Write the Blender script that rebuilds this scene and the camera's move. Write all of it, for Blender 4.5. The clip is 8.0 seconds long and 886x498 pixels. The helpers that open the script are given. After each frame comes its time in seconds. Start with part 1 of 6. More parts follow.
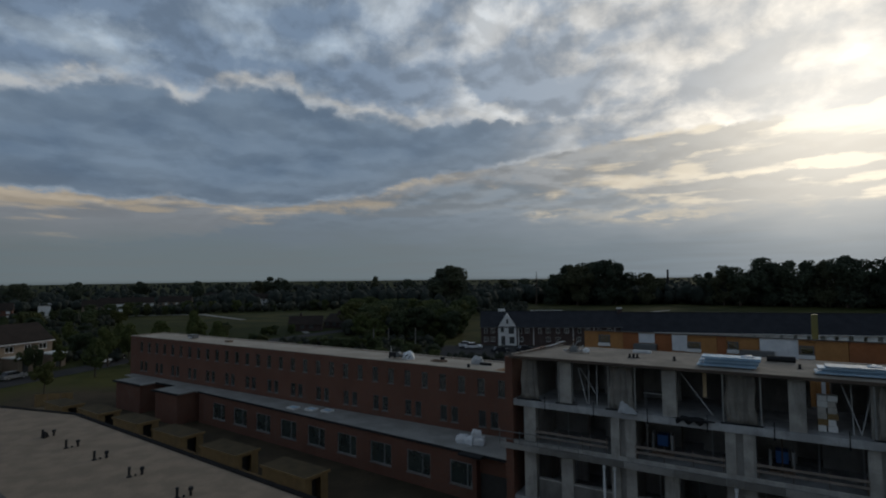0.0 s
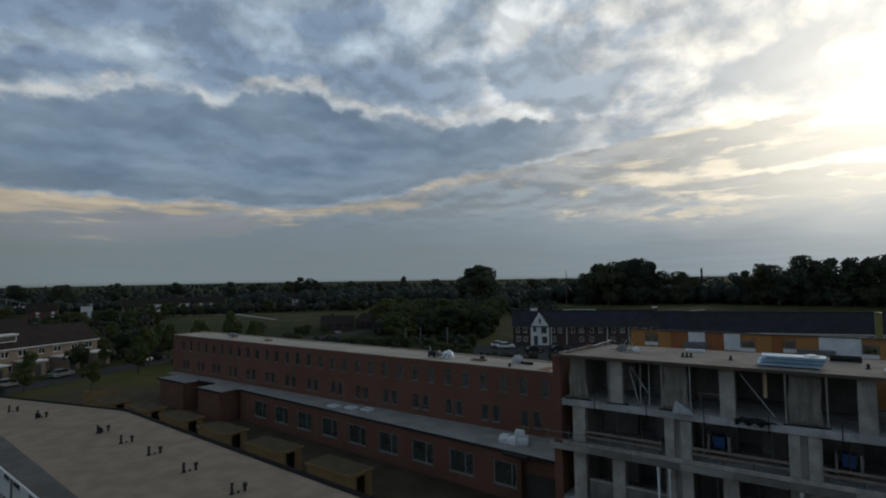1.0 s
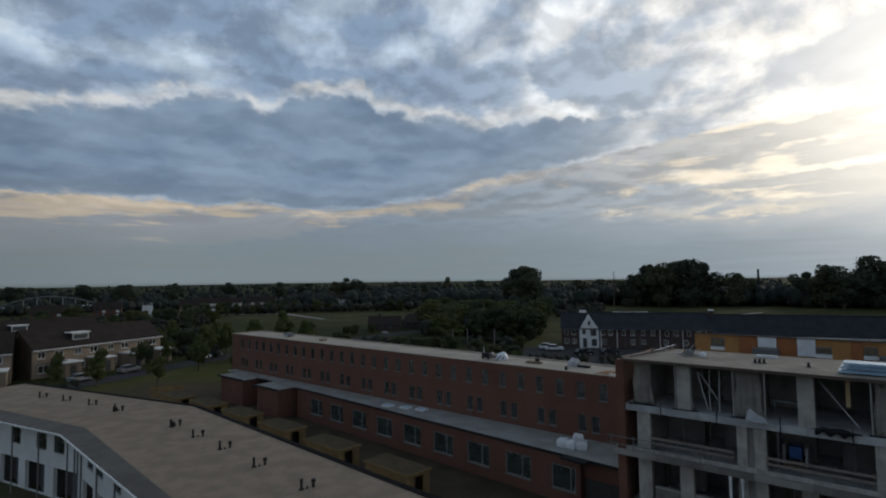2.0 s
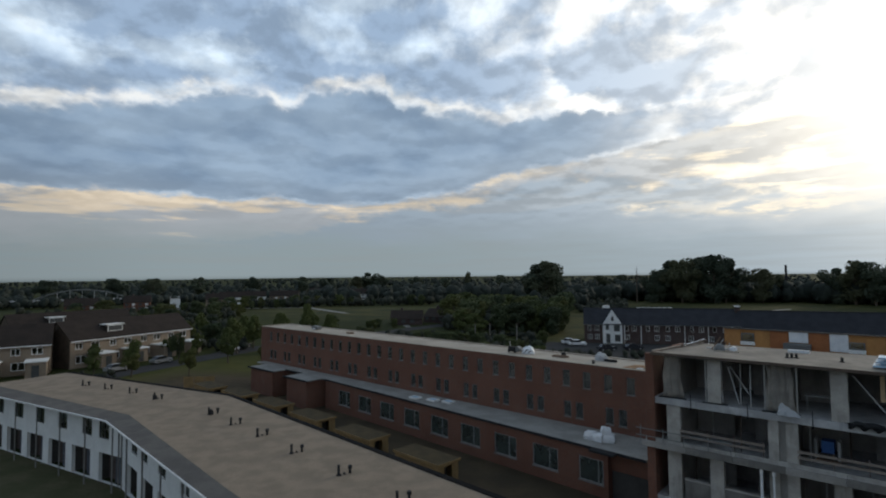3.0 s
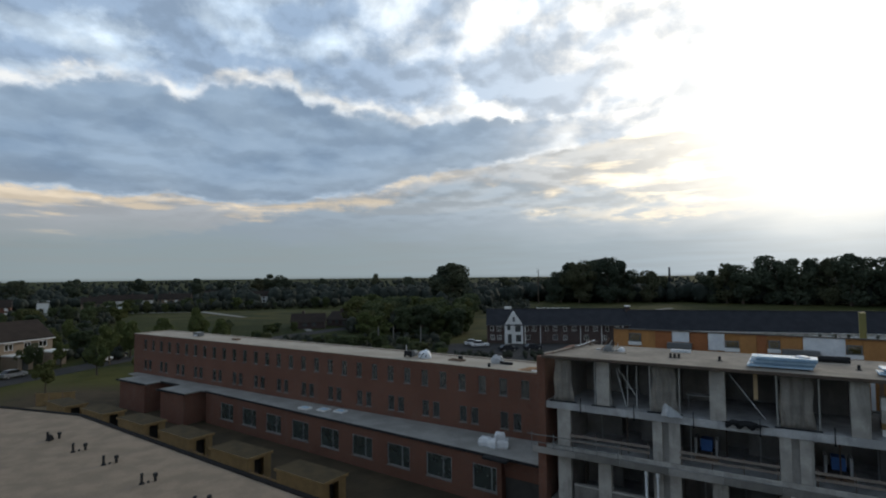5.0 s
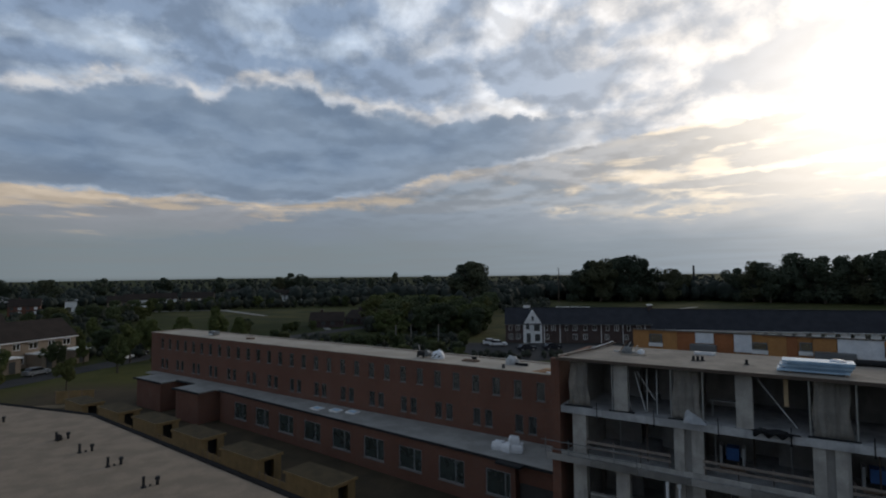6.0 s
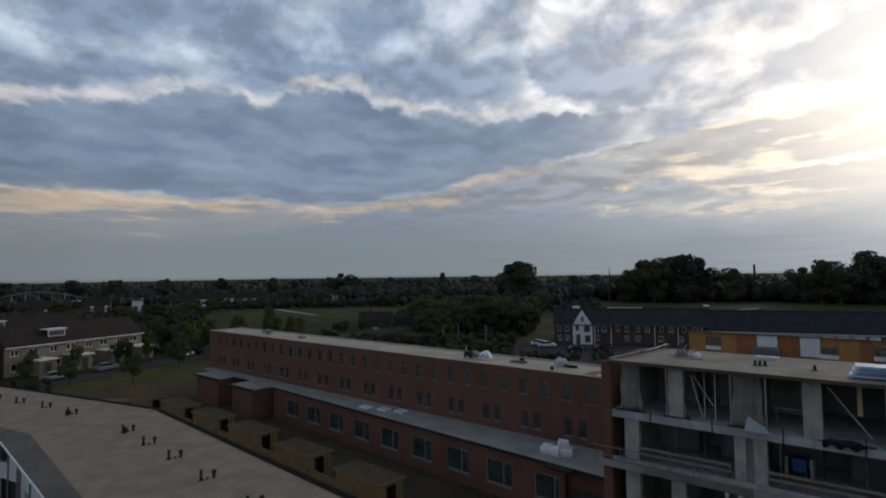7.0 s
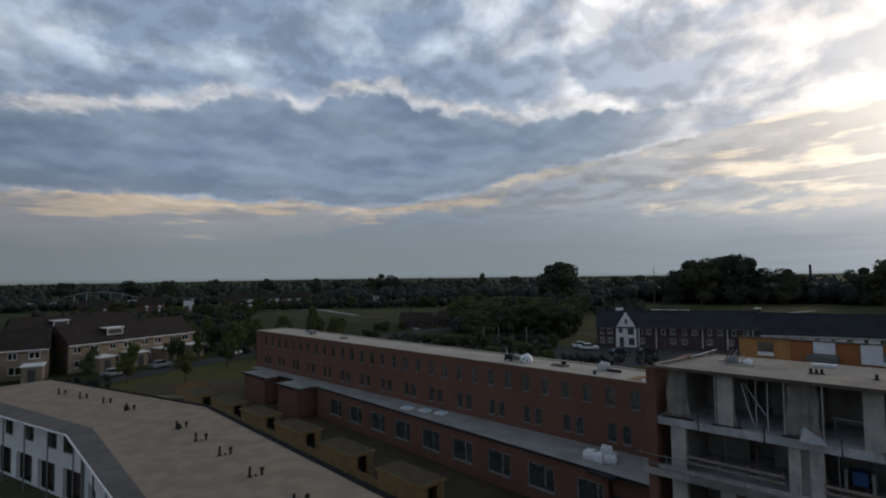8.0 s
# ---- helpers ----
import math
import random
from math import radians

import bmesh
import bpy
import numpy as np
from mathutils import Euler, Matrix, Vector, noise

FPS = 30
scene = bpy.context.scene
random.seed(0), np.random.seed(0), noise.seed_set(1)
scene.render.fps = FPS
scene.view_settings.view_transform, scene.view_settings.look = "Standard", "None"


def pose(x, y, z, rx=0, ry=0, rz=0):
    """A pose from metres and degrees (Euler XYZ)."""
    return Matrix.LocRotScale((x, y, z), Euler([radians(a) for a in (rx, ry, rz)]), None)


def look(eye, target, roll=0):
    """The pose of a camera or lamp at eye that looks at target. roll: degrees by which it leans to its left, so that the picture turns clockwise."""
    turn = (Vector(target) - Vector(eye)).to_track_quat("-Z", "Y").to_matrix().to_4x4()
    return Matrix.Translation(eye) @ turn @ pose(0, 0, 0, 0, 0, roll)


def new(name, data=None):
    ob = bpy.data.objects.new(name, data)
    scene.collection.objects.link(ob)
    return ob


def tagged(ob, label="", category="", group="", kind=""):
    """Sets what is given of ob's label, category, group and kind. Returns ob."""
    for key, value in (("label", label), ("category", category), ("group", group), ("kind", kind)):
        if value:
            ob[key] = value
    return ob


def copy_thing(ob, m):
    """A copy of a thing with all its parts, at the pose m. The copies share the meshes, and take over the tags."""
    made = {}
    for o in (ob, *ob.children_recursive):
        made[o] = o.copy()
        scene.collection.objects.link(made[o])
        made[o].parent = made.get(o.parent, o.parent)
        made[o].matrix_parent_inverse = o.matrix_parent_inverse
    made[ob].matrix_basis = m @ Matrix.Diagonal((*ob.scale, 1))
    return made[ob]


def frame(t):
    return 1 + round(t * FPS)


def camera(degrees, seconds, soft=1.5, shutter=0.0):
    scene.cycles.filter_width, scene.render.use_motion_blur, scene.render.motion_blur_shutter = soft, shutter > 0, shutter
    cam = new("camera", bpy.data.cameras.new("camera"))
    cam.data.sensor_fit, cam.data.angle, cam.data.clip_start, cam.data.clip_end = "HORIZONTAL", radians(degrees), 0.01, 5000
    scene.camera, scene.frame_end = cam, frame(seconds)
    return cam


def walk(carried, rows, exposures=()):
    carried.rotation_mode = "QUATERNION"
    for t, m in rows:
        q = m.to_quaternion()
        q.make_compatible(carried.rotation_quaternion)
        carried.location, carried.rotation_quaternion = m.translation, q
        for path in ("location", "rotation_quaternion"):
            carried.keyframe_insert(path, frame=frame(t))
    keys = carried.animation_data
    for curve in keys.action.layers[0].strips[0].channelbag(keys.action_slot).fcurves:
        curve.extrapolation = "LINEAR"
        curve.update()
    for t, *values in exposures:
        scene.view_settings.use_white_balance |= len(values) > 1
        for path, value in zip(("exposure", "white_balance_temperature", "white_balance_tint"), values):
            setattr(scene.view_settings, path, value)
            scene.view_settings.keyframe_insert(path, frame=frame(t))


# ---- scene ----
cam = camera(80.0, 8.0, soft=2.0)
PATH = [
    (0, (1.898, -0.682, 17.653), (1.711, 1.306, 17.762), -0.6),
    (0.5, (1.424, -0.698, 17.587), (1.183, 1.284, 17.698), -0.6),
    (1, (0.615, -0.609, 17.546), (0.329, 1.367, 17.656), -0.85),
    (1.5, (-0.027, -0.658, 17.575), (-0.363, 1.31, 17.679), -0.62),
    (2, (-0.497, -0.971, 17.663), (-0.941, 0.976, 17.778), -0.72),
    (2.2, (-0.646, -1.15, 17.672), (-1.153, 0.782, 17.768), -0.72),
    (3.3, (-1.13, -1.941, 17.562), (-1.647, -0.012, 17.66), -0.52),
    (3.5, (-1.138, -1.833, 17.547), (-1.607, 0.109, 17.645), -0.52),
    (4, (-0.955, -0.983, 17.493), (-1.265, 0.991, 17.589), -0.42),
    (4.5, (-0.579, 0.025, 17.516), (-0.757, 2.014, 17.617), -0.52),
    (6, (0.363, 2.381, 17.492), (0.106, 4.362, 17.588), -0.62),
    (6.5, (0.435, 2.599, 17.469), (0.079, 4.565, 17.563), -0.82),
    (7, (0.411, 2.598, 17.514), (-0.022, 4.548, 17.612), -0.72),
    (7.5, (0.396, 2.52, 17.583), (-0.11, 4.452, 17.685), -0.72),
    (8, (0.403, 2.458, 17.696), (-0.175, 4.37, 17.798), -0.72),
]
walk(cam, [(t, look(eye, target, roll)) for t, eye, target, roll in PATH], [(0, -0.58, 6600, 8), (0.5, -0.5, 6650, 6), (1, -0.27, 6650, 6), (1.5, -0.04, 6650, 6), (2.2, -0.1, 6600, 9), (3.3, 0.5, 6800, 7.5), (4.7, 0.52, 6800, 7.5), (5.8, -0.08, 6700, 11), (8, -0.05, 6750, 12)])

# ---- light: veiled evening sun low behind cloud, ahead and to the right ----
SUN_AZ, SUN_EL = 33.0, 15.0
sun = new("sun", bpy.data.lights.new("sun", "SUN"))
sun.data.energy, sun.data.angle, sun.data.color = 0.5, radians(14), (1.0, 0.9, 0.76)
sun.matrix_world = look((90, 140, 60), (90 - math.sin(radians(SUN_AZ)), 140 - math.cos(radians(SUN_AZ)), 60 - math.tan(radians(SUN_EL))))


class Graph:
    """A short way to write node trees."""

    def __init__(self, tree):
        self.tree, self.nodes, self.links = tree, tree.nodes, tree.links

    def put(self, socket, value):
        if isinstance(value, bpy.types.NodeSocket):
            self.links.new(value, socket)
        elif isinstance(value, (tuple, list)) and socket.type == "RGBA":
            socket.default_value = (*value[:3], 1.0)
        else:
            socket.default_value = value

    def math(self, op, a, b=0.0, c=0.0, clamp=False):
        n = self.nodes.new("ShaderNodeMath")
        n.operation, n.use_clamp = op, clamp
        for socket, value in zip(n.inputs, (a, b, c)):
            self.put(socket, value)
        return n.outputs[0]

    def add(self, a, b):
        return self.math("ADD", a, b)

    def sub(self, a, b):
        return self.math("SUBTRACT", a, b)

    def mul(self, a, b):
        return self.math("MULTIPLY", a, b)

    def step(self, x, lo, hi, out_lo=0.0, out_hi=1.0):
        n = self.nodes.new("ShaderNodeMapRange")
        n.interpolation_type = "SMOOTHSTEP"
        for socket, value in zip(n.inputs[:5], (x, lo, hi, out_lo, out_hi)):
            self.put(socket, value)
        return n.outputs[0]

    def mix(self, fac, a, b, blend="MIX"):
        n = self.nodes.new("ShaderNodeMix")
        n.data_type, n.blend_type = "RGBA", blend
        self.put(n.inputs[0], fac), self.put(n.inputs[6], a), self.put(n.inputs[7], b)
        return n.outputs[2]

    def noise(self, vector, scale, detail=4.0, rough=0.5, warp=0.0):
        n = self.nodes.new("ShaderNodeTexNoise")
        self.put(n.inputs["Vector"], vector)
        n.inputs["Scale"].default_value, n.inputs["Detail"].default_value = scale, detail
        n.inputs["Roughness"].default_value, n.inputs["Distortion"].default_value = rough, warp
        return n.outputs[0]

    def xyz(self, x, y, z):
        n = self.nodes.new("ShaderNodeCombineXYZ")
        self.put(n.inputs[0], x), self.put(n.inputs[1], y), self.put(n.inputs[2], z)
        return n.outputs[0]

    def split(self, vector):
        n = self.nodes.new("ShaderNodeSeparateXYZ")
        self.put(n.inputs[0], vector)
        return n.outputs

    def place(self, kind="Object"):
        return self.nodes.new("ShaderNodeTexCoord").outputs[kind]

    def blob(self, u, v, cu, cv, ru, rv, lean=0.0):
        """1 at (cu, cv), falling to 0 about the radii away."""
        du, dv = self.sub(u, cu), self.sub(v, cv)
        if lean:
            dv = self.sub(dv, self.mul(du, lean))
        du, dv = self.mul(du, 1.0 / ru), self.mul(dv, 1.0 / rv)
        return self.math("EXPONENT", self.mul(self.add(self.mul(du, du), self.mul(dv, dv)), -1.0))


# The main cloud bank lies between two uneven lines, with a lower bank in the haze beneath it: azimuth, elevation
BANK_TOP = [(-62, 14.2), (-50.5, 15.4), (-46.7, 16.3), (-42.4, 17.0), (-38.7, 18.4), (-35.8, 18.7), (-33.5, 18.5), (-32.2, 17.5), (-31.0, 17.5), (-29.1, 19.0), (-26.6, 19.6), (-21.3, 19.8), (-20.0, 18.1), (-15.9, 17.5), (-11.6, 17.4), (-8.5, 16.3), (-3.0, 17.0), (9.8, 16.5), (14.0, 15.1), (17.5, 13.6)]
BANK_FOOT = [(-62, 7.7), (-50.4, 7.9), (-46.5, 8.1), (-43.6, 8.0), (-37.7, 7.6), (-32.6, 8.3), (-30.5, 7.6), (-27.2, 7.4), (-21.4, 7.7), (-17.8, 8.5), (-13.0, 9.0), (-9.3, 10.3), (-3.1, 11.3), (2.8, 12.3), (7.4, 13.1), (17.5, 14.2)]
LOW_TOP = [(-50, 2.8), (-37.7, 3.8), (-30.0, 5.0), (-23.8, 6.7), (-20.3, 7.5), (-15.4, 8.1), (-11.8, 8.4), (-9.3, 9.2), (-3.2, 10.7), (2.8, 10.6), (5.9, 9.1), (7.3, 9.3), (11.2, 10.0), (13.8, 9.2), (18.2, 7.9), (23.1, 7.0), (30, 6.4)]
# denser (above 0) and thinner (below 0) patches of the high cloud: azimuth, elevation, half width, half height, lean, weight
PATCHES = [
    (-31.9, 22.6, 5.5, 2.2, -0.05, 0.30), (-22, 24.6, 6, 2.4, 0.0, 0.22), (-43, 19.2, 7, 0.8, 0.05, 0.25), (-26, 21.0, 6, 0.7, 0.0, 0.25),
    (-7.8, 20.5, 3.0, 3.4, 0.0, 0.26), (3.6, 20.1, 6.5, 2.2, -0.12, 0.32), (10, 23.6, 6, 1.6, 0.1, 0.26), (21.3, 18.2, 5.5, 1.5, 0.3, 0.36),
    (-51, 20.0, 5, 1.3, -0.35, -0.35), (-17.4, 23.8, 3.4, 1.6, 0.2, -0.24), (-1, 18.4, 3.2, 1.6, -0.4, -0.3), (-39.7, 21.8, 6, 1.6, 0.0, -0.2),
]
WISPS = [(24.2, 13.6, 8, 0.5, 0.3, 0.5), (29.5, 10.6, 9, 0.4, 0.06, 0.35), (27, 8.9, 10, 0.5, 0.04, 0.5), (20, 12.1, 5, 0.5, 0.15, 0.3), (30, 7.6, 8, 0.35, 0.03, 0.35)]


def make_sky():
    world = bpy.data.worlds.new("evening_sky")
    scene.world = world
    world.use_nodes = True
    g = Graph(world.node_tree)
    back = next(n for n in g.nodes if n.type == "BACKGROUND")
    x, y, z = g.split(g.place("Generated"))
    az = g.mul(g.math("ARCTAN2", x, y), 57.2958)
    el = g.mul(g.math("ARCSINE", z), 57.2958)
    clear = g.nodes.new("ShaderNodeTexSky")
    clear.sky_type, clear.sun_disc = "NISHITA", False
    clear.sun_elevation, clear.sun_rotation = radians(SUN_EL), radians(SUN_AZ)

    def line(at, points):
        """A line of elevations over the azimuth."""
        n = g.nodes.new("ShaderNodeFloatCurve")
        c = n.mapping.curves[0]
        spots = [((a + 70.0) / 120.0, e / 30.0) for a, e in points]
        spots = [(0.0, spots[0][1]), *spots, (1.0, spots[-1][1])]
        for _ in range(len(spots) - 2):
            c.points.new(0.5, 0.5)
        for p, s in zip(c.points, spots):
            p.location, p.handle_type = s, "VECTOR"
        n.mapping.update()
        g.put(n.inputs["Value"], g.mul(g.add(at, 70.0), 1.0 / 120.0))
        return g.mul(n.outputs[0], 30.0)

    # cloud coordinates: flatter towards the horizon
    high = g.mul(g.math("LOGARITHM", g.add(g.math("MAXIMUM", el, -2.0), 6.0), math.e), 30.0)

    def fbm(scale, seed, detail=7.0, rough=0.52, warp=0.0, stretch=1.0, lift=0.0):
        return g.sub(g.noise(g.xyz(g.mul(az, 1.0 / stretch), g.add(high, lift), seed), scale, detail, rough, warp), 0.5)

    large, mid, fine = fbm(0.07, 3.0, 3.0), fbm(0.17, 40.0, 8.0, 0.55, 0.15, 1.25), fbm(0.5, 80.0, 6.0, 0.6, 0.2, 1.4)
    # lit tops and dull undersides of the billows
    billow = fbm(0.24, 44.0, 6.0, 0.5, 0.1, 1.5)
    relief = g.sub(billow, fbm(0.24, 44.0, 6.0, 0.5, 0.1, 1.5, 1.1))
    lumps = g.sub(g.math("ABSOLUTE", fbm(0.3, 120.0, 5.0, 0.5)), 0.1)
    streaks = fbm(0.3, 160.0, 6.0, 0.55, 0.2, 4.0)
    ragged = g.add(g.mul(fine, 1.5), g.mul(lumps, 5.0))
    u = g.add(az, g.add(g.mul(mid, 5.0), g.mul(fine, 2.0)))
    v = g.add(el, g.add(g.mul(fbm(0.2, 200.0, 6.0), 3.0), g.mul(fine, 1.0)))

    def masses(rows, a, e):
        total = 0.0
        for cu, cv, ru, rv, lean, w in rows:
            total = g.add(total, g.mul(g.blob(a, e, cu, cv, ru, rv, lean), w))
        return total

    # light from the veiled sun
    sx, sy, sz = math.sin(radians(SUN_AZ)) * math.cos(radians(SUN_EL)), math.cos(radians(SUN_AZ)) * math.cos(radians(SUN_EL)), math.sin(radians(SUN_EL))
    near = g.math("MAXIMUM", g.add(g.add(g.mul(x, sx), g.mul(y, sy)), g.mul(z, sz)), 0.0)
    glow, halo, broad = g.math("POWER", near, 58.0), g.math("POWER", near, 14.0), g.math("POWER", near, 6.0)

    # the high broken cloud
    cover = g.add(g.add(g.mul(mid, 1.1), g.mul(large, 0.5)), g.add(g.add(g.mul(fine, 0.25), g.mul(billow, 0.4)), g.mul(masses(PATCHES, u, v), 0.85)))
    toward = g.step(near, 0.62, 0.95)
    pale = g.mix(toward, (0.43, 0.535, 0.675), (0.95, 0.97, 1.0))
    pale = g.mix(g.mul(halo, 0.9), pale, (1.18, 1.1, 1.0))
    dull = g.mix(toward, (0.225, 0.31, 0.445), (0.41, 0.495, 0.62))
    dull = g.mix(g.mul(halo, 0.9), dull, (0.60, 0.615, 0.64))
    sky = g.mix(g.step(cover, -0.16, 0.16), pale, dull)
    sky = g.mix(g.mul(g.step(cover, -0.12, -0.32), 0.7), sky, g.mix(broad, (0.60, 0.66, 0.72), (1.12, 1.08, 1.04)))
    thin = g.mul(g.step(cover, -0.05, -0.35), g.step(el, 9.0, 16.0, 0.0, 0.04))
    sky = g.mix(1.0, sky, g.mix(thin, (0, 0, 0), clear.outputs[0]), "ADD")

    # under the bank: warm streaks of light, then haze
    foot = line(g.add(az, g.mul(mid, 3.0)), BANK_FOOT)
    gold = g.mix(broad, (0.50, 0.44, 0.37), (0.86, 0.78, 0.66))
    gold = g.mix(g.mul(halo, 0.9), gold, (1.25, 1.12, 0.92))
    ash = g.mix(broad, (0.27, 0.295, 0.335), (0.47, 0.51, 0.56))
    ash = g.mix(g.mul(halo, 0.8), ash, (0.70, 0.66, 0.60))
    bars = g.add(g.add(g.add(g.mul(streaks, 1.5), g.mul(billow, 0.9)), masses(WISPS, az, v)), g.add(g.step(el, 8.0, 4.6, -0.06, 0.3), g.mul(g.blob(az, el, -2, 10.6, 11, 1.6, 0.1), 0.4)))
    under = g.mix(g.step(bars, -0.12, 0.13), gold, ash)
    below = g.step(g.sub(el, g.add(foot, g.mul(ragged, 0.45))), 0.35, -0.15)
    sky = g.mix(below, sky, under)

    # the bank itself, its crest lit
    top = line(g.add(az, g.mul(fine, 1.5)), BANK_TOP)
    rise = g.sub(el, g.add(top, g.mul(ragged, 0.8)))
    bank = g.mul(g.step(rise, 0.25, -0.5), g.step(g.sub(el, g.add(foot, g.mul(ragged, 0.5))), -0.35, 0.7))
    bank = g.mul(bank, g.step(g.add(az, g.mul(mid, 9.0)), 17.0, -3.0, 0.0, 1.0))
    deep = g.mix(g.step(g.add(g.add(g.mul(mid, 0.75), g.mul(large, 1.0)), g.mul(billow, 0.3)), -0.24, 0.3), (0.14, 0.21, 0.32), (0.24, 0.325, 0.445))
    deep = g.mix(g.step(g.sub(el, foot), 3.2, 0.2, 0.0, 0.5), deep, (0.22, 0.275, 0.35))
    deep = g.mix(g.mul(broad, 0.55), deep, (0.42, 0.48, 0.55))
    sky = g.mix(bank, sky, deep)
    crest = g.math("EXPONENT", g.mul(g.math("POWER", g.mul(g.sub(rise, 0.45), 1.6), 2.0), -1.0))
    crest = g.mul(crest, g.mul(g.step(g.add(g.mul(billow, 1.0), g.mul(fine, 0.5)), -0.16, 0.14, 0.2, 1.0), g.step(g.add(az, g.mul(mid, 8.0)), 8.0, -6.0)))
    sky = g.mix(g.mul(crest, 0.8), sky, g.mix(broad, (0.66, 0.665, 0.67), (0.85, 0.83, 0.80)))
    seam = g.sub(el, g.add(foot, g.mul(ragged, 0.45)))
    seam = g.math("EXPONENT", g.mul(g.math("POWER", g.mul(g.add(seam, 0.25), 2.6), 2.0), -1.0))
    sky = g.mix(g.mul(seam, g.mul(g.step(g.add(fine, g.mul(mid, 1.0)), -0.12, 0.16, 0.05, 0.75), g.step(az, -2.0, -12.0, 0.25, 1.0))), sky, g.mix(broad, (0.60, 0.52, 0.42), (0.86, 0.78, 0.66)))

    # the low bank and the haze on the horizon
    lid = line(g.add(az, g.mul(mid, 4.0)), LOW_TOP)
    lower = g.step(g.sub(el, g.add(g.add(lid, g.mul(ragged, 0.9)), g.mul(billow, 2.5))), 0.3, -0.9)
    slate = g.mix(broad, (0.20, 0.255, 0.325), (0.43, 0.50, 0.58))
    slate = g.mix(g.mul(halo, 0.8), slate, (0.52, 0.53, 0.54))
    breaks = g.mul(g.add(g.blob(az, v, 6.1, 6.6, 2.6, 0.4), g.mul(g.blob(az, v, 17, 6.1, 6, 0.7), 1.0)), g.step(fine, -0.15, 0.1))
    slate = g.mix(breaks, slate, g.mix(halo, (0.80, 0.72, 0.60), (1.0, 0.86, 0.66)))
    sky = g.mix(g.mul(lower, 0.9), sky, slate)
    haze = g.mix(broad, (0.20, 0.25, 0.28), (0.345, 0.41, 0.485))
    haze = g.mix(g.step(streaks, -0.15, 0.2, 0.0, 0.3), haze, (0.215, 0.232, 0.245))
    sky = g.mix(g.step(g.add(el, g.mul(mid, 4.0)), 2.2, 6.4, 0.95, 0.0), sky, haze)
    shade = g.mul(g.step(relief, -0.1, 0.1, -0.14, 0.16), g.mul(g.step(el, 4.0, 9.0), g.sub(1.0, g.mul(bank, 0.55))))
    shade = g.add(1.0, g.mul(shade, g.step(halo, 0.8, 0.2, 0.3, 1.0)))
    sky = g.mix(1.0, sky, g.xyz(shade, shade, shade), "MULTIPLY")
    sky = g.mix(1.0, sky, g.mix(glow, (0, 0, 0), (0.75, 0.68, 0.58)), "ADD")
    # sky dimmed overhead, out of view, and away from the sun, to temper ground light
    light_dim = g.mul(g.step(near, 0.0, 0.3, 0.85, 1.0), g.step(el, 28.0, 50.0, 1.0, 0.62))
    sky = g.mix(1.0, sky, g.xyz(light_dim, light_dim, light_dim), "MULTIPLY")
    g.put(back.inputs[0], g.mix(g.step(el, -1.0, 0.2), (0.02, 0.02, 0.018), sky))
    back.inputs[1].default_value = 1.0


make_sky()


# ---- materials ----
def surface(name, colour, other=None, scale=1.0, rough=0.85, bump=0.2, fine=12.0, metal=0.0, spread=(0.35, 0.65), stains=0.0, vary=0.0, gloss=0.5):
    """A painted, mineral or wooden surface: two tones at two scales, relief, optional run-down stains."""
    m = bpy.data.materials.new(name)
    m.use_nodes = True
    g = Graph(m.node_tree)
    b = next(n for n in g.nodes if n.type == "BSDF_PRINCIPLED")
    p = g.place()
    other = other or tuple(c * 0.75 for c in colour)
    wide = g.noise(p, scale, 4.0, 0.55)
    grain = g.noise(p, scale * fine, 5.0, 0.6)
    c = g.mix(g.step(wide, *spread), colour, other)
    c = g.mix(g.step(grain, 0.3, 0.75, 0.0, 0.35), c, tuple(v * 0.6 for v in colour))
    if stains:
        x, y, z = g.split(p)
        run = g.noise(g.xyz(g.mul(x, 1.7), g.mul(y, 1.7), g.mul(z, 0.22)), 1.0, 5.0, 0.65)
        c = g.mix(g.step(run, 0.5, 0.72, 0.0, stains), c, tuple(v * 0.4 for v in colour))
    if vary:
        info = g.nodes.new("ShaderNodeObjectInfo")
        c = g.mix(g.mul(info.outputs["Random"], vary), c, tuple(v * 0.5 for v in colour))
    g.put(b.inputs["Base Color"], c)
    b.inputs["Metallic"].default_value = metal
    b.inputs["Specular IOR Level"].default_value = gloss
    g.put(b.inputs["Roughness"], g.step(grain, 0.2, 0.8, max(rough - 0.1, 0.02), min(rough + 0.1, 1.0)))
    if bump:
        n = g.nodes.new("ShaderNodeBump")
        n.inputs["Strength"].default_value, n.inputs["Distance"].default_value = bump, 0.02
        g.put(n.inputs["Height"], grain)
        g.put(b.inputs["Normal"], n.outputs[0])
    return m


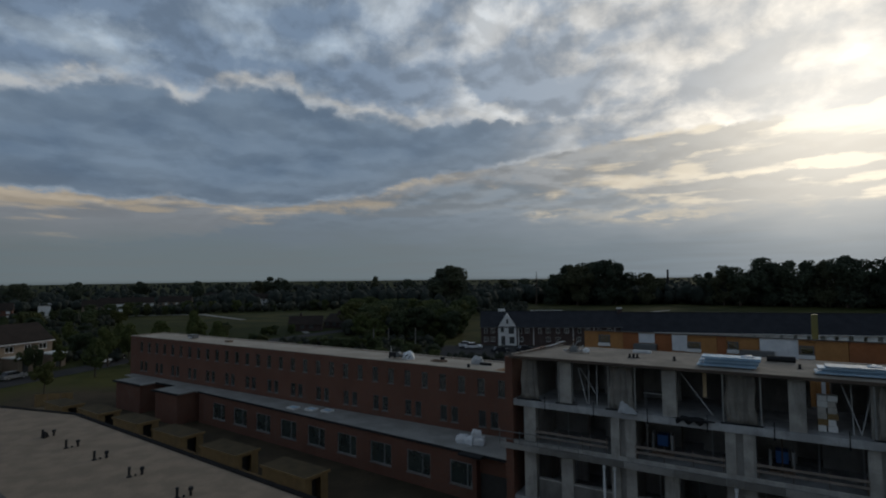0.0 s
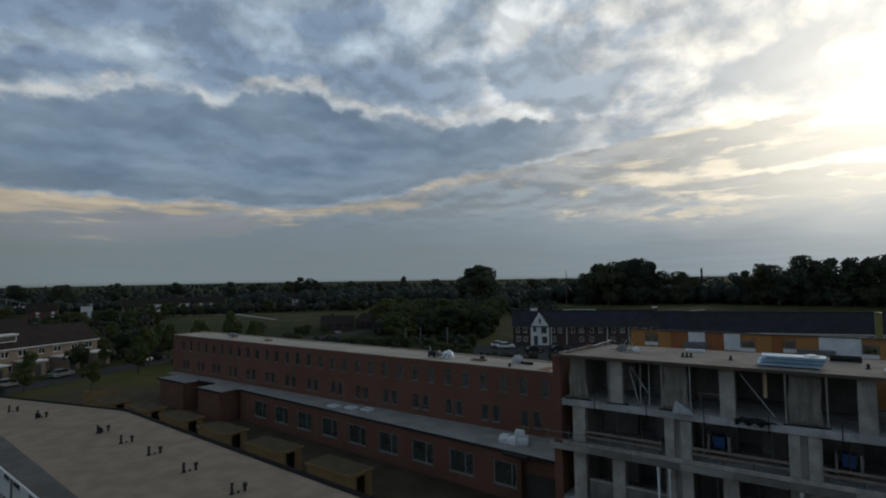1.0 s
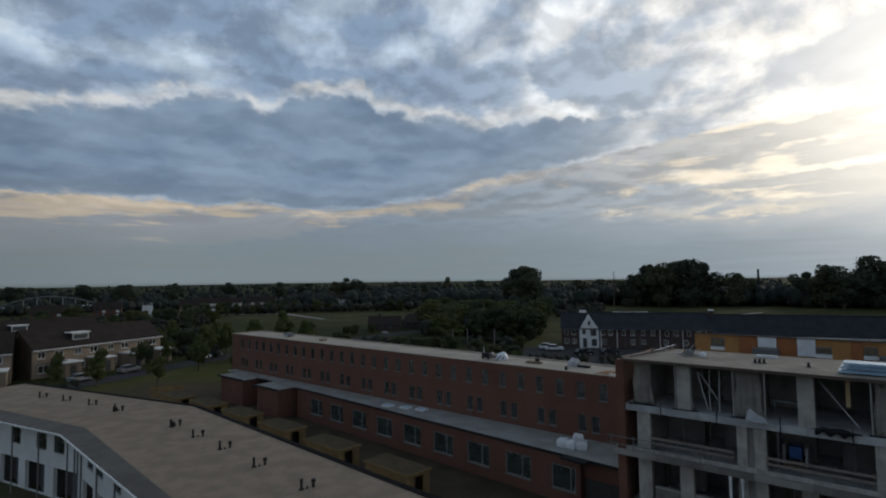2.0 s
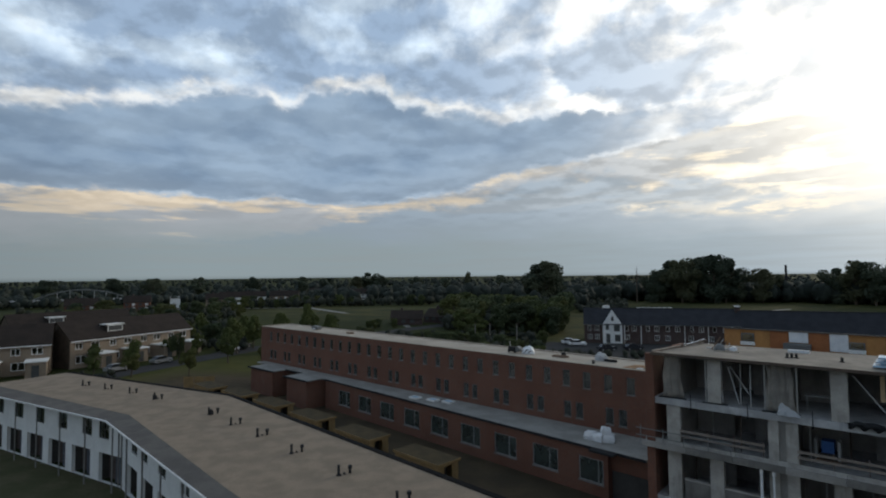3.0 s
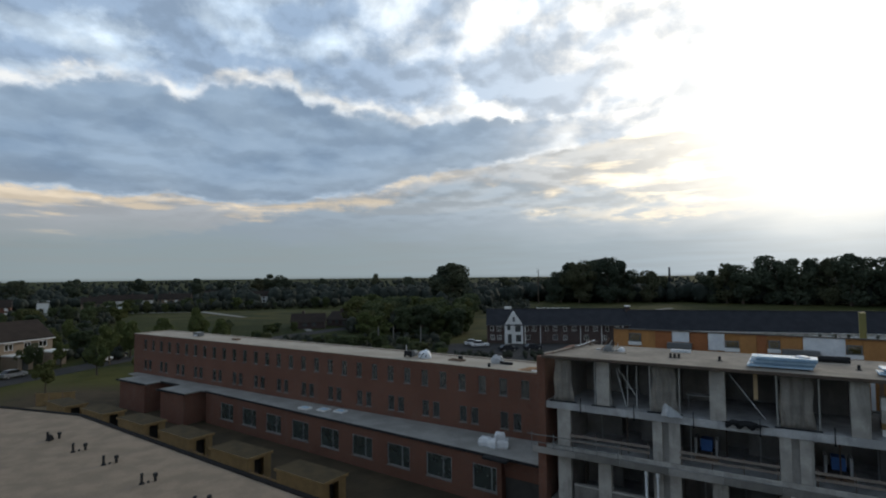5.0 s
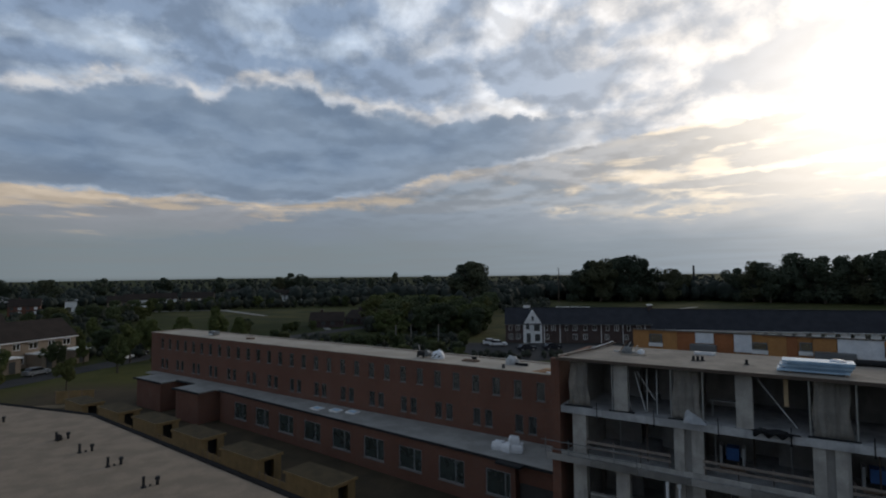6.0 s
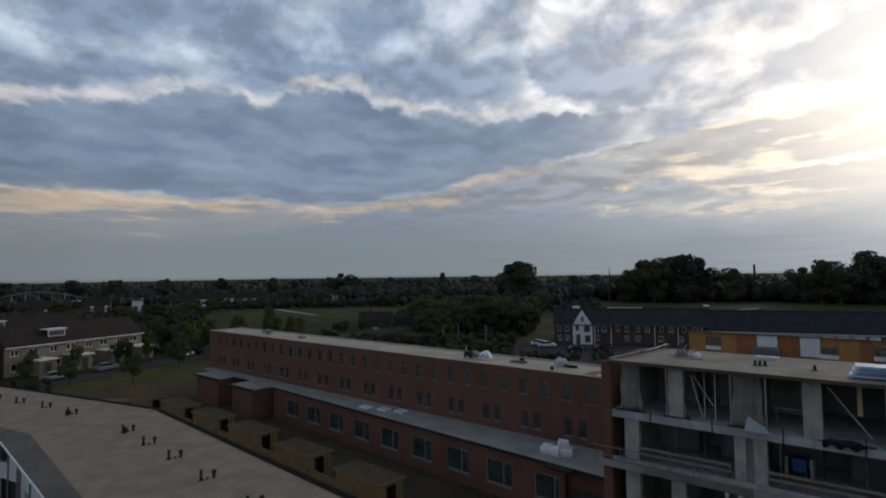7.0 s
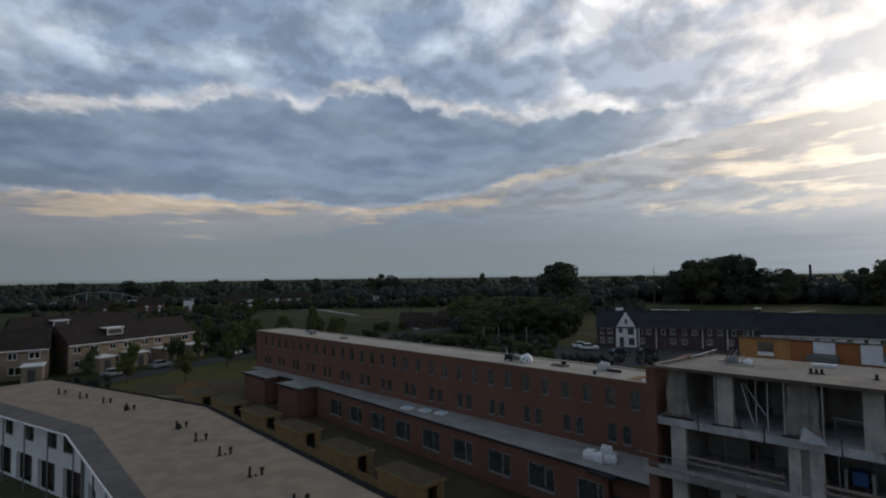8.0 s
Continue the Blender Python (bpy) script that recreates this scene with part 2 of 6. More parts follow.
def brickwork(name, one, two, mortar, lower=None):
    m = bpy.data.materials.new(name)
    m.use_nodes = True
    g = Graph(m.node_tree)
    b = next(n for n in g.nodes if n.type == "BSDF_PRINCIPLED")
    p = g.place()
    x, y, z = g.split(p)
    t = g.nodes.new("ShaderNodeTexBrick")
    g.put(t.inputs["Vector"], g.xyz(g.add(x, y), z, 0.0))
    t.inputs["Scale"].default_value = 1.0
    t.inputs["Brick Width"].default_value, t.inputs["Row Height"].default_value = 0.22, 0.0625
    t.inputs["Mortar Size"].default_value, t.inputs["Mortar Smooth"].default_value = 0.006, 0.3
    t.inputs["Color1"].default_value, t.inputs["Color2"].default_value = (*one, 1), (*two, 1)
    t.inputs["Mortar"].default_value = (*mortar, 1)
    c = g.mix(g.step(g.noise(p, 0.28, 5.0, 0.6), 0.35, 0.7, 0.0, 0.5), t.outputs[0], tuple(v * 0.55 for v in one))
    run = g.noise(g.xyz(g.mul(x, 1.2), g.mul(y, 1.2), g.mul(z, 0.16)), 1.0, 5.0, 0.65)
    c = g.mix(g.step(run, 0.55, 0.75, 0.0, 0.45), c, (0.16, 0.12, 0.10))
    g.put(b.inputs["Base Color"], c)
    b.inputs["Roughness"].default_value = 0.9
    n = g.nodes.new("ShaderNodeBump")
    n.inputs["Strength"].default_value, n.inputs["Distance"].default_value = 0.4, 0.008
    n.invert = True
    g.put(n.inputs["Height"], t.outputs[1])
    g.put(b.inputs["Normal"], n.outputs[0])
    return m


def glass(name, tint=(0.75, 0.85, 0.85), ior=1.6):
    m = bpy.data.materials.new(name)
    m.use_nodes = True
    b = next(n for n in m.node_tree.nodes if n.type == "BSDF_PRINCIPLED")
    b.inputs["Base Color"].default_value = (*tint, 1)
    b.inputs["Roughness"].default_value, b.inputs["IOR"].default_value = 0.03, ior
    b.inputs["Transmission Weight"].default_value = 1.0
    return m


def painted_sheen_glass(name, sheen, clear, rough):
    """New glazing with its reflection painted as base colour: part coloured, part clear glass."""
    m = bpy.data.materials.new(name)
    m.use_nodes = True
    g = Graph(m.node_tree)
    b = next(n for n in g.nodes if n.type == "BSDF_PRINCIPLED")
    p = g.place()
    patch = g.noise(p, 0.9, 4.0, 0.6)
    g.put(b.inputs["Base Color"], g.mix(g.step(patch, 0.35, 0.65), sheen, tuple(v * 0.7 for v in sheen)))
    g.put(b.inputs["Roughness"], g.step(patch, 0.3, 0.7, rough, rough + 0.2))
    g.put(b.inputs["Transmission Weight"], g.step(patch, 0.3, 0.7, clear, clear + 0.2))
    b.inputs["IOR"].default_value = 1.6
    return m


def foliage(name, one, two):
    m = bpy.data.materials.new(name)
    m.use_nodes = True
    g = Graph(m.node_tree)
    b = next(n for n in g.nodes if n.type == "BSDF_PRINCIPLED")
    geo = g.nodes.new("ShaderNodeNewGeometry")
    info = g.nodes.new("ShaderNodeObjectInfo")
    c = g.mix(geo.outputs["Random Per Island"], one, two)
    c = g.mix(g.step(info.outputs["Random"], 0.55, 0.95, 0.0, 0.35), c, (0.105, 0.085, 0.03))
    c = g.mix(g.step(info.outputs["Random"], 0.45, 0.05, 0.0, 0.6), c, (0.03, 0.042, 0.03))
    c = g.mix(g.step(g.noise(g.place(), 0.25, 3.0), 0.4, 0.65, 0.0, 0.5), c, tuple(v * 0.6 for v in one))
    g.put(b.inputs["Base Color"], c)
    b.inputs["Roughness"].default_value = 0.75
    b.inputs["Specular IOR Level"].default_value = 0.1
    return m


BRICK = brickwork("red_brown_brick", (0.185, 0.072, 0.043), (0.125, 0.052, 0.035), (0.15, 0.115, 0.09))
SILL = surface("grey_stone_sill", (0.22, 0.215, 0.205), None, 2.0, 0.9, 0.1)
BRICK_DARK = brickwork("dark_brown_brick", (0.075, 0.046, 0.04), (0.058, 0.038, 0.034), (0.09, 0.08, 0.075))
BRICK_CREAM = brickwork("cream_brick", (0.29, 0.22, 0.155), (0.24, 0.18, 0.13), (0.25, 0.22, 0.18))
GRAVEL = surface("beige_roof_gravel", (0.27, 0.213, 0.158), (0.205, 0.163, 0.122), 0.7, 0.95, 0.8, 12, gloss=0.2)
ROOFING = surface("pale_grey_roofing_felt", (0.31, 0.302, 0.282), (0.225, 0.218, 0.202), 0.5, 0.8, 0.2, 14, stains=0.2)
ROOF_SAND = surface("sand_coloured_roof_screed", (0.41, 0.36, 0.295), (0.31, 0.27, 0.22), 0.4, 0.9, 0.3, 12, stains=0.3)
SITE_ROOF = surface("dusty_roof_screed", (0.31, 0.272, 0.228), (0.205, 0.18, 0.152), 0.45, 0.95, 0.35, 9, stains=0.5, gloss=0.2)
RUST_EDGE = surface("dark_brown_roof_edging", (0.11, 0.08, 0.06), (0.075, 0.057, 0.045), 0.8, 0.9, 0.2, 10, stains=0.3)
SLATE = surface("dark_grey_roofing", (0.125, 0.115, 0.105), (0.09, 0.083, 0.077), 0.6, 0.85, 0.3, 18, gloss=0.2)
EDGE = surface("black_roof_edging", (0.032, 0.033, 0.035), None, 1.0, 0.8, 0.1, gloss=0.15)
ROOF_BLACK = surface("black_bitumen_edging", (0.014, 0.014, 0.015), None, 1.0, 0.95, 0.1, gloss=0.05)
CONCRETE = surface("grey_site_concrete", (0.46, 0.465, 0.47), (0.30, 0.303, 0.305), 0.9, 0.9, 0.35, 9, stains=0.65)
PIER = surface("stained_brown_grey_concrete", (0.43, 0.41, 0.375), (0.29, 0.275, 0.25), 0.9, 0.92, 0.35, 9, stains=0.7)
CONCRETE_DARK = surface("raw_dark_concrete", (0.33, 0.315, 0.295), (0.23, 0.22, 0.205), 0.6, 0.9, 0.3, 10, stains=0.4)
SHEET = surface("grey_plastic_sheeting", (0.46, 0.47, 0.47), (0.36, 0.365, 0.37), 1.4, 0.45, 0.3, 6, stains=0.3)
PLASTIC_WHITE = surface("white_plastic", (0.78, 0.80, 0.82), (0.66, 0.69, 0.72), 2.0, 0.45, 0.3, 5)
PANEL_BLUE = surface("pale_blue_panel_wrap", (0.44, 0.60, 0.73), (0.33, 0.49, 0.63), 1.5, 0.6, 0.1, 6)
PANEL_DEEP = surface("blue_grey_panel_wrap", (0.24, 0.36, 0.47), (0.18, 0.28, 0.38), 1.5, 0.6, 0.1, 6)
WHITE = surface("white_render", (0.78, 0.79, 0.78), (0.70, 0.71, 0.70), 0.5, 0.85, 0.15, 14, stains=0.15)
WHITE_TRIM = surface("white_paint", (0.80, 0.80, 0.78), (0.74, 0.74, 0.72), 1.0, 0.5, 0.05)
STEEL = surface("galvanised_steel", (0.50, 0.51, 0.52), (0.40, 0.41, 0.42), 3.0, 0.4, 0.1, 8, metal=0.8)
WOOD = surface("weathered_timber", (0.23, 0.155, 0.105), (0.17, 0.115, 0.08), 1.5, 0.85, 0.3, 9)
TIMBER = surface("yellow_timber_boarding", (0.27, 0.175, 0.072), (0.20, 0.13, 0.055), 0.9, 0.8, 0.3, 9, stains=0.25)
OSB = surface("orange_timber_panel", (0.46, 0.225, 0.072), (0.38, 0.18, 0.06), 0.8, 0.75, 0.15, 10, stains=0.15)
OSB_DEEP = surface("rust_orange_timber_panel", (0.36, 0.13, 0.045), (0.30, 0.11, 0.04), 0.8, 0.75, 0.15, 10)
SHED_ROOF = surface("brown_shed_roofing", (0.10, 0.076, 0.045), (0.072, 0.057, 0.037), 0.8, 0.95, 0.4, 14, gloss=0.08)
TILE = surface("dark_roof_tile", (0.036, 0.039, 0.047), (0.028, 0.03, 0.036), 0.5, 0.9, 0.3, 20, gloss=0.15)
TILE_BROWN = surface("brown_roof_tile", (0.042, 0.032, 0.027), (0.03, 0.024, 0.021), 0.5, 0.9, 0.3, 20, gloss=0.15)
# dark colour for the shade inside openings and recesses
DARK = surface("painted_interior_shade", (0.06, 0.057, 0.053), None, 1.0, 0.9, 0.0)
FRAME_DARK = surface("dark_window_frame", (0.06, 0.065, 0.065), None, 1.0, 0.5, 0.0)
FRAME_GREY = surface("grey_window_frame", (0.17, 0.18, 0.18), None, 1.0, 0.5, 0.0)
FRAME_PALE = surface("pale_grey_window_frame", (0.27, 0.28, 0.28), None, 1.0, 0.5, 0.0)
# stained grey concrete, its base darkened to include the lower storeys' shade
PARAPET = surface("stained_parapet_shade_tone", (0.20, 0.19, 0.175), (0.13, 0.125, 0.115), 0.7, 0.92, 0.3, 9, stains=0.6)
BLUE = surface("blue_wrapped_goods", (0.04, 0.13, 0.36), (0.03, 0.10, 0.28), 1.0, 0.5, 0.1)
ASPHALT = surface("asphalt", (0.05, 0.05, 0.05), (0.04, 0.04, 0.042), 0.3, 0.95, 0.3, 30, gloss=0.1)
PAVING = surface("grey_concrete_paving", (0.25, 0.245, 0.235), (0.19, 0.185, 0.18), 0.5, 0.9, 0.3, 12)
GABLE_TILE = surface("brown_hung_tiles", (0.12, 0.092, 0.07), (0.085, 0.066, 0.052), 0.8, 0.9, 0.3, 14, gloss=0.15)
# pale tan that paints light coming through a gap
LIT_GAP_TAN = surface("lit_gap_tan", (0.56, 0.41, 0.24), (0.47, 0.34, 0.20), 1.2, 0.75, 0.15, 9)
SAND = surface("bare_tan_sand", (0.19, 0.145, 0.092), (0.12, 0.097, 0.06), 0.4, 0.95, 0.4, 10, gloss=0.1)
MAST_PAINT = surface("yellow_green_paint", (0.22, 0.20, 0.06), (0.17, 0.155, 0.05), 0.9, 0.6, 0.1, 9, stains=0.25)
YARD = surface("worn_brown_grass", (0.10, 0.092, 0.055), (0.065, 0.068, 0.034), 0.35, 0.95, 0.6, 9, gloss=0.08)
DOOR_BROWN = surface("dark_brown_door_boards", (0.085, 0.062, 0.052), (0.06, 0.045, 0.04), 1.2, 0.7, 0.15, 8)
GREY_TIMBER = surface("grey_brown_planks", (0.24, 0.20, 0.17), (0.16, 0.132, 0.112), 1.6, 0.9, 0.3, 9, stains=0.3)
DOOR_DARK = surface("dark_blue_grey_door_paint", (0.075, 0.085, 0.105), (0.055, 0.062, 0.08), 1.2, 0.6, 0.1, 8)
GLASS = glass("window_glass")
# grey and green base colours stand in for reflections in the panes
GLASS_GREY = painted_sheen_glass("grey_sheen_window_glass", (0.085, 0.095, 0.09), 0.4, 0.12)
GLASS_GREEN_SHEEN = painted_sheen_glass("green_sheen_window_glass", (0.085, 0.108, 0.1), 0.4, 0.12)
GLASS_COATED = glass("coated_window_glass", (0.7, 0.85, 0.82), 2.3)
SHEET_TAN = surface("tan_stained_sheeting", (0.53, 0.50, 0.45), (0.37, 0.345, 0.31), 1.2, 0.6, 0.3, 6, stains=0.65)
BARK = surface("bark", (0.09, 0.07, 0.05), None, 2.0, 0.95, 0.5)
LEAF = foliage("leaves_mid_green", (0.066, 0.084, 0.028), (0.105, 0.122, 0.045))
LEAF_DARK = foliage("leaves_dark_green", (0.058, 0.077, 0.038), (0.092, 0.112, 0.05))
# lifted, bluish greens: distance haze mixed into the tall trees' leaf colour
LEAF_TALL_HAZED = foliage("leaves_tall_trees_hazed", (0.062, 0.078, 0.054), (0.086, 0.102, 0.066))
# dark blue-green with little contrast: haze tint painted into wood and scrub
LEAF_FAR_HAZED = foliage("leaves_haze_tinted", (0.031, 0.040, 0.035), (0.036, 0.045, 0.038))
RUBBER = surface("black_rubber", (0.02, 0.02, 0.02), None, 4.0, 0.8, 0.1)
PAINT_WHITE = surface("white_car_paint", (0.75, 0.76, 0.77), (0.70, 0.71, 0.72), 1.0, 0.25, 0.0)
PAINT_DARK = surface("dark_car_paint", (0.03, 0.032, 0.04), None, 1.0, 0.25, 0.0)
PAINT_SILVER = surface("silver_car_paint", (0.42, 0.43, 0.44), (0.38, 0.39, 0.40), 1.0, 0.3, 0.0, metal=0.5)


def ground_material():
    m = bpy.data.materials.new("ground_grass_and_soil")
    m.use_nodes = True
    g = Graph(m.node_tree)
    b = next(n for n in g.nodes if n.type == "BSDF_PRINCIPLED")
    p = g.place()
    x, y, z = g.split(p)
    wide = g.noise(p, 0.02, 5.0, 0.6)
    mid = g.noise(p, 0.22, 5.0, 0.6)
    grain = g.noise(p, 2.5, 6.0, 0.65)
    grass = g.mix(g.step(mid, 0.35, 0.65), (0.028, 0.036, 0.009), (0.05, 0.052, 0.014))
    dry = g.mix(g.step(g.noise(p, 0.07, 5.0, 0.62), 0.35, 0.62), (0.07, 0.066, 0.022), (0.03, 0.036, 0.013))
    soil = g.mix(g.step(mid, 0.35, 0.65), (0.085, 0.062, 0.042), (0.055, 0.043, 0.031))
    wx, wy = g.add(x, g.mul(g.sub(mid, 0.5), 8.0)), g.add(y, g.mul(g.sub(mid, 0.5), 8.0))
    site = g.math("MAXIMUM", g.blob(wx, wy, -24, 50, 50, 19, -0.52), g.blob(wx, wy, 30, 60, 60, 40))
    meadow = g.math("MAXIMUM", g.blob(wx, wy, -108, 233, 66, 38, -0.2), g.blob(wx, wy, 120, 330, 190, 50))
    meadow = g.math("MAXIMUM", meadow, g.blob(wx, wy, -8, 190, 10, 60))
    c = g.mix(g.step(wide, 0.42, 0.6), grass, (0.022, 0.029, 0.008))
    lawn = g.blob(wx, wy, -66, 88, 22, 20, 0.5)
    c = g.mix(g.step(lawn, 0.3, 0.6), c, g.mix(g.step(mid, 0.35, 0.65), (0.058, 0.062, 0.015), (0.085, 0.08, 0.024)))
    c = g.mix(g.step(meadow, 0.25, 0.6), c, dry)
    c = g.mix(g.step(g.add(site, g.mul(g.sub(grain, 0.5), 0.2)), 0.25, 0.5), c, soil)
    c = g.mix(g.step(grain, 0.35, 0.75, 0.0, 0.4), c, (0.04, 0.045, 0.02))
    g.put(b.inputs["Base Color"], c)
    b.inputs["Roughness"].default_value = 0.95
    b.inputs["Specular IOR Level"].default_value = 0.08
    n = g.nodes.new("ShaderNodeBump")
    n.inputs["Strength"].default_value, n.inputs["Distance"].default_value = 0.6, 0.15
    g.put(n.inputs["Height"], grain)
    g.put(b.inputs["Normal"], n.outputs[0])
    return m


GROUND = ground_material()


# ---- mesh helpers ----
def part(name, bm, material, parent=None, label="", smooth=False):
    me = bpy.data.meshes.new(name)
    bm.to_mesh(me)
    bm.free()
    me.materials.append(material)
    if smooth:
        me.shade_smooth()
    ob = new(name, me)
    ob.parent = parent
    return tagged(ob, label)


def thing(name, m, label, category, group="", kind=""):
    ob = new(name)
    ob.empty_display_size = 0.5
    ob.matrix_world = m
    return tagged(ob, label, category, group, kind)


def box(bm, x0, x1, y0, y1, z0, z1):
    v = [bm.verts.new((x, y, z)) for z in (z0, z1) for x, y in ((x0, y0), (x1, y0), (x1, y1), (x0, y1))]
    for f in ((3, 2, 1, 0), (4, 5, 6, 7), (0, 1, 5, 4), (1, 2, 6, 5), (2, 3, 7, 6), (3, 0, 4, 7)):
        bm.faces.new([v[i] for i in f])
    return bm


def boxes(*rows):
    bm = bmesh.new()
    for r in rows:
        box(bm, *r)
    return bm


def prism(bm, outline, z0, z1):
    """A flat plan outline (anticlockwise) raised from z0 to z1."""
    lo = [bm.verts.new((x, y, z0)) for x, y in outline]
    hi = [bm.verts.new((x, y, z1)) for x, y in outline]
    bm.faces.new(hi), bm.faces.new(lo[::-1])
    n = len(outline)
    for i in range(n):
        bm.faces.new((lo[i], lo[(i + 1) % n], hi[(i + 1) % n], hi[i]))
    return bm


def rod(bm, a, b, r, r2=None, sides=8):
    a, b = Vector(a), Vector(b)
    q = (b - a).to_track_quat("Z", "Y")
    rings = []
    for p, rr in ((a, r), (b, r if r2 is None else r2)):
        rings.append([bm.verts.new(p + q @ Vector((rr * math.cos(k * math.tau / sides), rr * math.sin(k * math.tau / sides), 0))) for k in range(sides)])
    for k in range(sides):
        j = (k + 1) % sides
        bm.faces.new((rings[0][k], rings[0][j], rings[1][j], rings[1][k]))
    bm.faces.new(rings[0][::-1]), bm.faces.new(rings[1])
    return bm


def beam(bm, a, b, w, h):
    """A square-cut length of wood or steel from a to b."""
    a, b = Vector(a), Vector(b)
    q = (b - a).to_track_quat("Z", "Y")
    rings = [[bm.verts.new(p + q @ Vector((sx * w / 2, sy * h / 2, 0))) for sx, sy in ((-1, -1), (1, -1), (1, 1), (-1, 1))] for p in (a, b)]
    for k in range(4):
        j = (k + 1) % 4
        bm.faces.new((rings[0][k], rings[0][j], rings[1][j], rings[1][k]))
    bm.faces.new(rings[0][::-1]), bm.faces.new(rings[1])
    return bm


def pierced(bm, x0, x1, y0, y1, z0, z1, holes):
    """A wall along x with openings (x0, x1, z0, z1) through it, as one connected shell."""
    xs = sorted({x0, x1, *(h[0] for h in holes), *(h[1] for h in holes)})
    zs = sorted({z0, z1, *(h[2] for h in holes), *(h[3] for h in holes)})
    verts = {}

    def vert(i, side, j):
        key = (i, side, j)
        if key not in verts:
            verts[key] = bm.verts.new((xs[i], y1 if side else y0, zs[j]))
        return verts[key]

    def solid(i, j):
        if not (0 <= i < len(xs) - 1 and 0 <= j < len(zs) - 1):
            return False
        mx, mz = (xs[i] + xs[i + 1]) / 2, (zs[j] + zs[j + 1]) / 2
        return not any(h[0] < mx < h[1] and h[2] < mz < h[3] for h in holes)

    for i in range(len(xs) - 1):
        for j in range(len(zs) - 1):
            if not solid(i, j):
                continue
            a, b = i + 1, j + 1
            bm.faces.new((vert(i, 0, j), vert(a, 0, j), vert(a, 0, b), vert(i, 0, b)))
            bm.faces.new((vert(i, 1, b), vert(a, 1, b), vert(a, 1, j), vert(i, 1, j)))
            if not solid(i - 1, j):
                bm.faces.new((vert(i, 0, j), vert(i, 0, b), vert(i, 1, b), vert(i, 1, j)))
            if not solid(i + 1, j):
                bm.faces.new((vert(a, 1, j), vert(a, 1, b), vert(a, 0, b), vert(a, 0, j)))
            if not solid(i, j - 1):
                bm.faces.new((vert(i, 1, j), vert(a, 1, j), vert(a, 0, j), vert(i, 0, j)))
            if not solid(i, j + 1):
                bm.faces.new((vert(i, 0, b), vert(a, 0, b), vert(a, 1, b), vert(i, 1, b)))
    return bm


def window(parent, x0, x1, y, z0, z1, mullions=(), bar=0.06, material=None, sill=None, name="window", pane=None):
    """A window set in an opening of a wall along x, its outer face at y."""
    holder = part(name, boxes((x0, x0 + bar, y + 0.06, y + 0.14, z0, z1), (x1 - bar, x1, y + 0.06, y + 0.14, z0, z1), (x0 + bar, x1 - bar, y + 0.06, y + 0.14, z0, z0 + bar), (x0 + bar, x1 - bar, y + 0.06, y + 0.14, z1 - bar, z1), *((m - bar / 2, m + bar / 2, y + 0.062, y + 0.138, z0 + bar, z1 - bar) for m in mullions)), material or FRAME_DARK, parent)
    part("pane", boxes((x0 + bar, x1 - bar, y + 0.095, y + 0.105, z0 + bar, z1 - bar)), pane or GLASS, holder)
    if sill:
        part("sill", boxes((x0 - 0.05, x1 + 0.05, y - 0.07, y + 0.08, z0 - 0.07, z0 - 0.004)), sill, holder)
    return holder


# ---- ground and roads ----
def slab(name, outline, z0, z1, material, label, category, kind="structure"):
    return tagged(part(name, prism(bmesh.new(), outline, z0, z1), material, None, label), label, category, "", kind)


def make_ground():
    bm = bmesh.new()
    n = 40
    grid = [[bm.verts.new((-2600 + 5200 * i / n, -700 + 5200 * j / n, 0)) for i in range(n + 1)] for j in range(n + 1)]
    for j in range(n):
        for i in range(n):
            bm.faces.new((grid[j][i], grid[j][i + 1], grid[j + 1][i + 1], grid[j + 1][i]))
    tagged(part("ground", bm, GROUND, None), "flat grassland, bare soil and meadow reaching the horizon", "ground", "", "structure")


make_ground()
slab("road_1", [(-26, 96), (40, 126), (40, 133), (-34, 103)], 0.0, 0.03, ASPHALT, "dark asphalt parking street before the brick terrace", "road")
slab("road_2", [(-88, 66), (-82, 66), (-76, 112), (-40, 190), (-60, 240), (-66, 240), (-47, 190), (-83, 112)], 0.0, 0.032, ASPHALT, "asphalt street past the cream houses", "road")
slab("parking_yard", [(-13, 109), (34, 127), (34, 137.4), (-11, 137.8), (-17, 124)], 0.0, 0.022, ASPHALT, "worn dark asphalt yard before the brick row", "road")
slab("pavement", [(-39, 47.2), (-6, 27.9), (-5.0, 30.0), (-38, 49.6)], 0.0, 0.05, PAVING, "pale concrete path between the sheds and the flat-roofed terrace", "pavement")


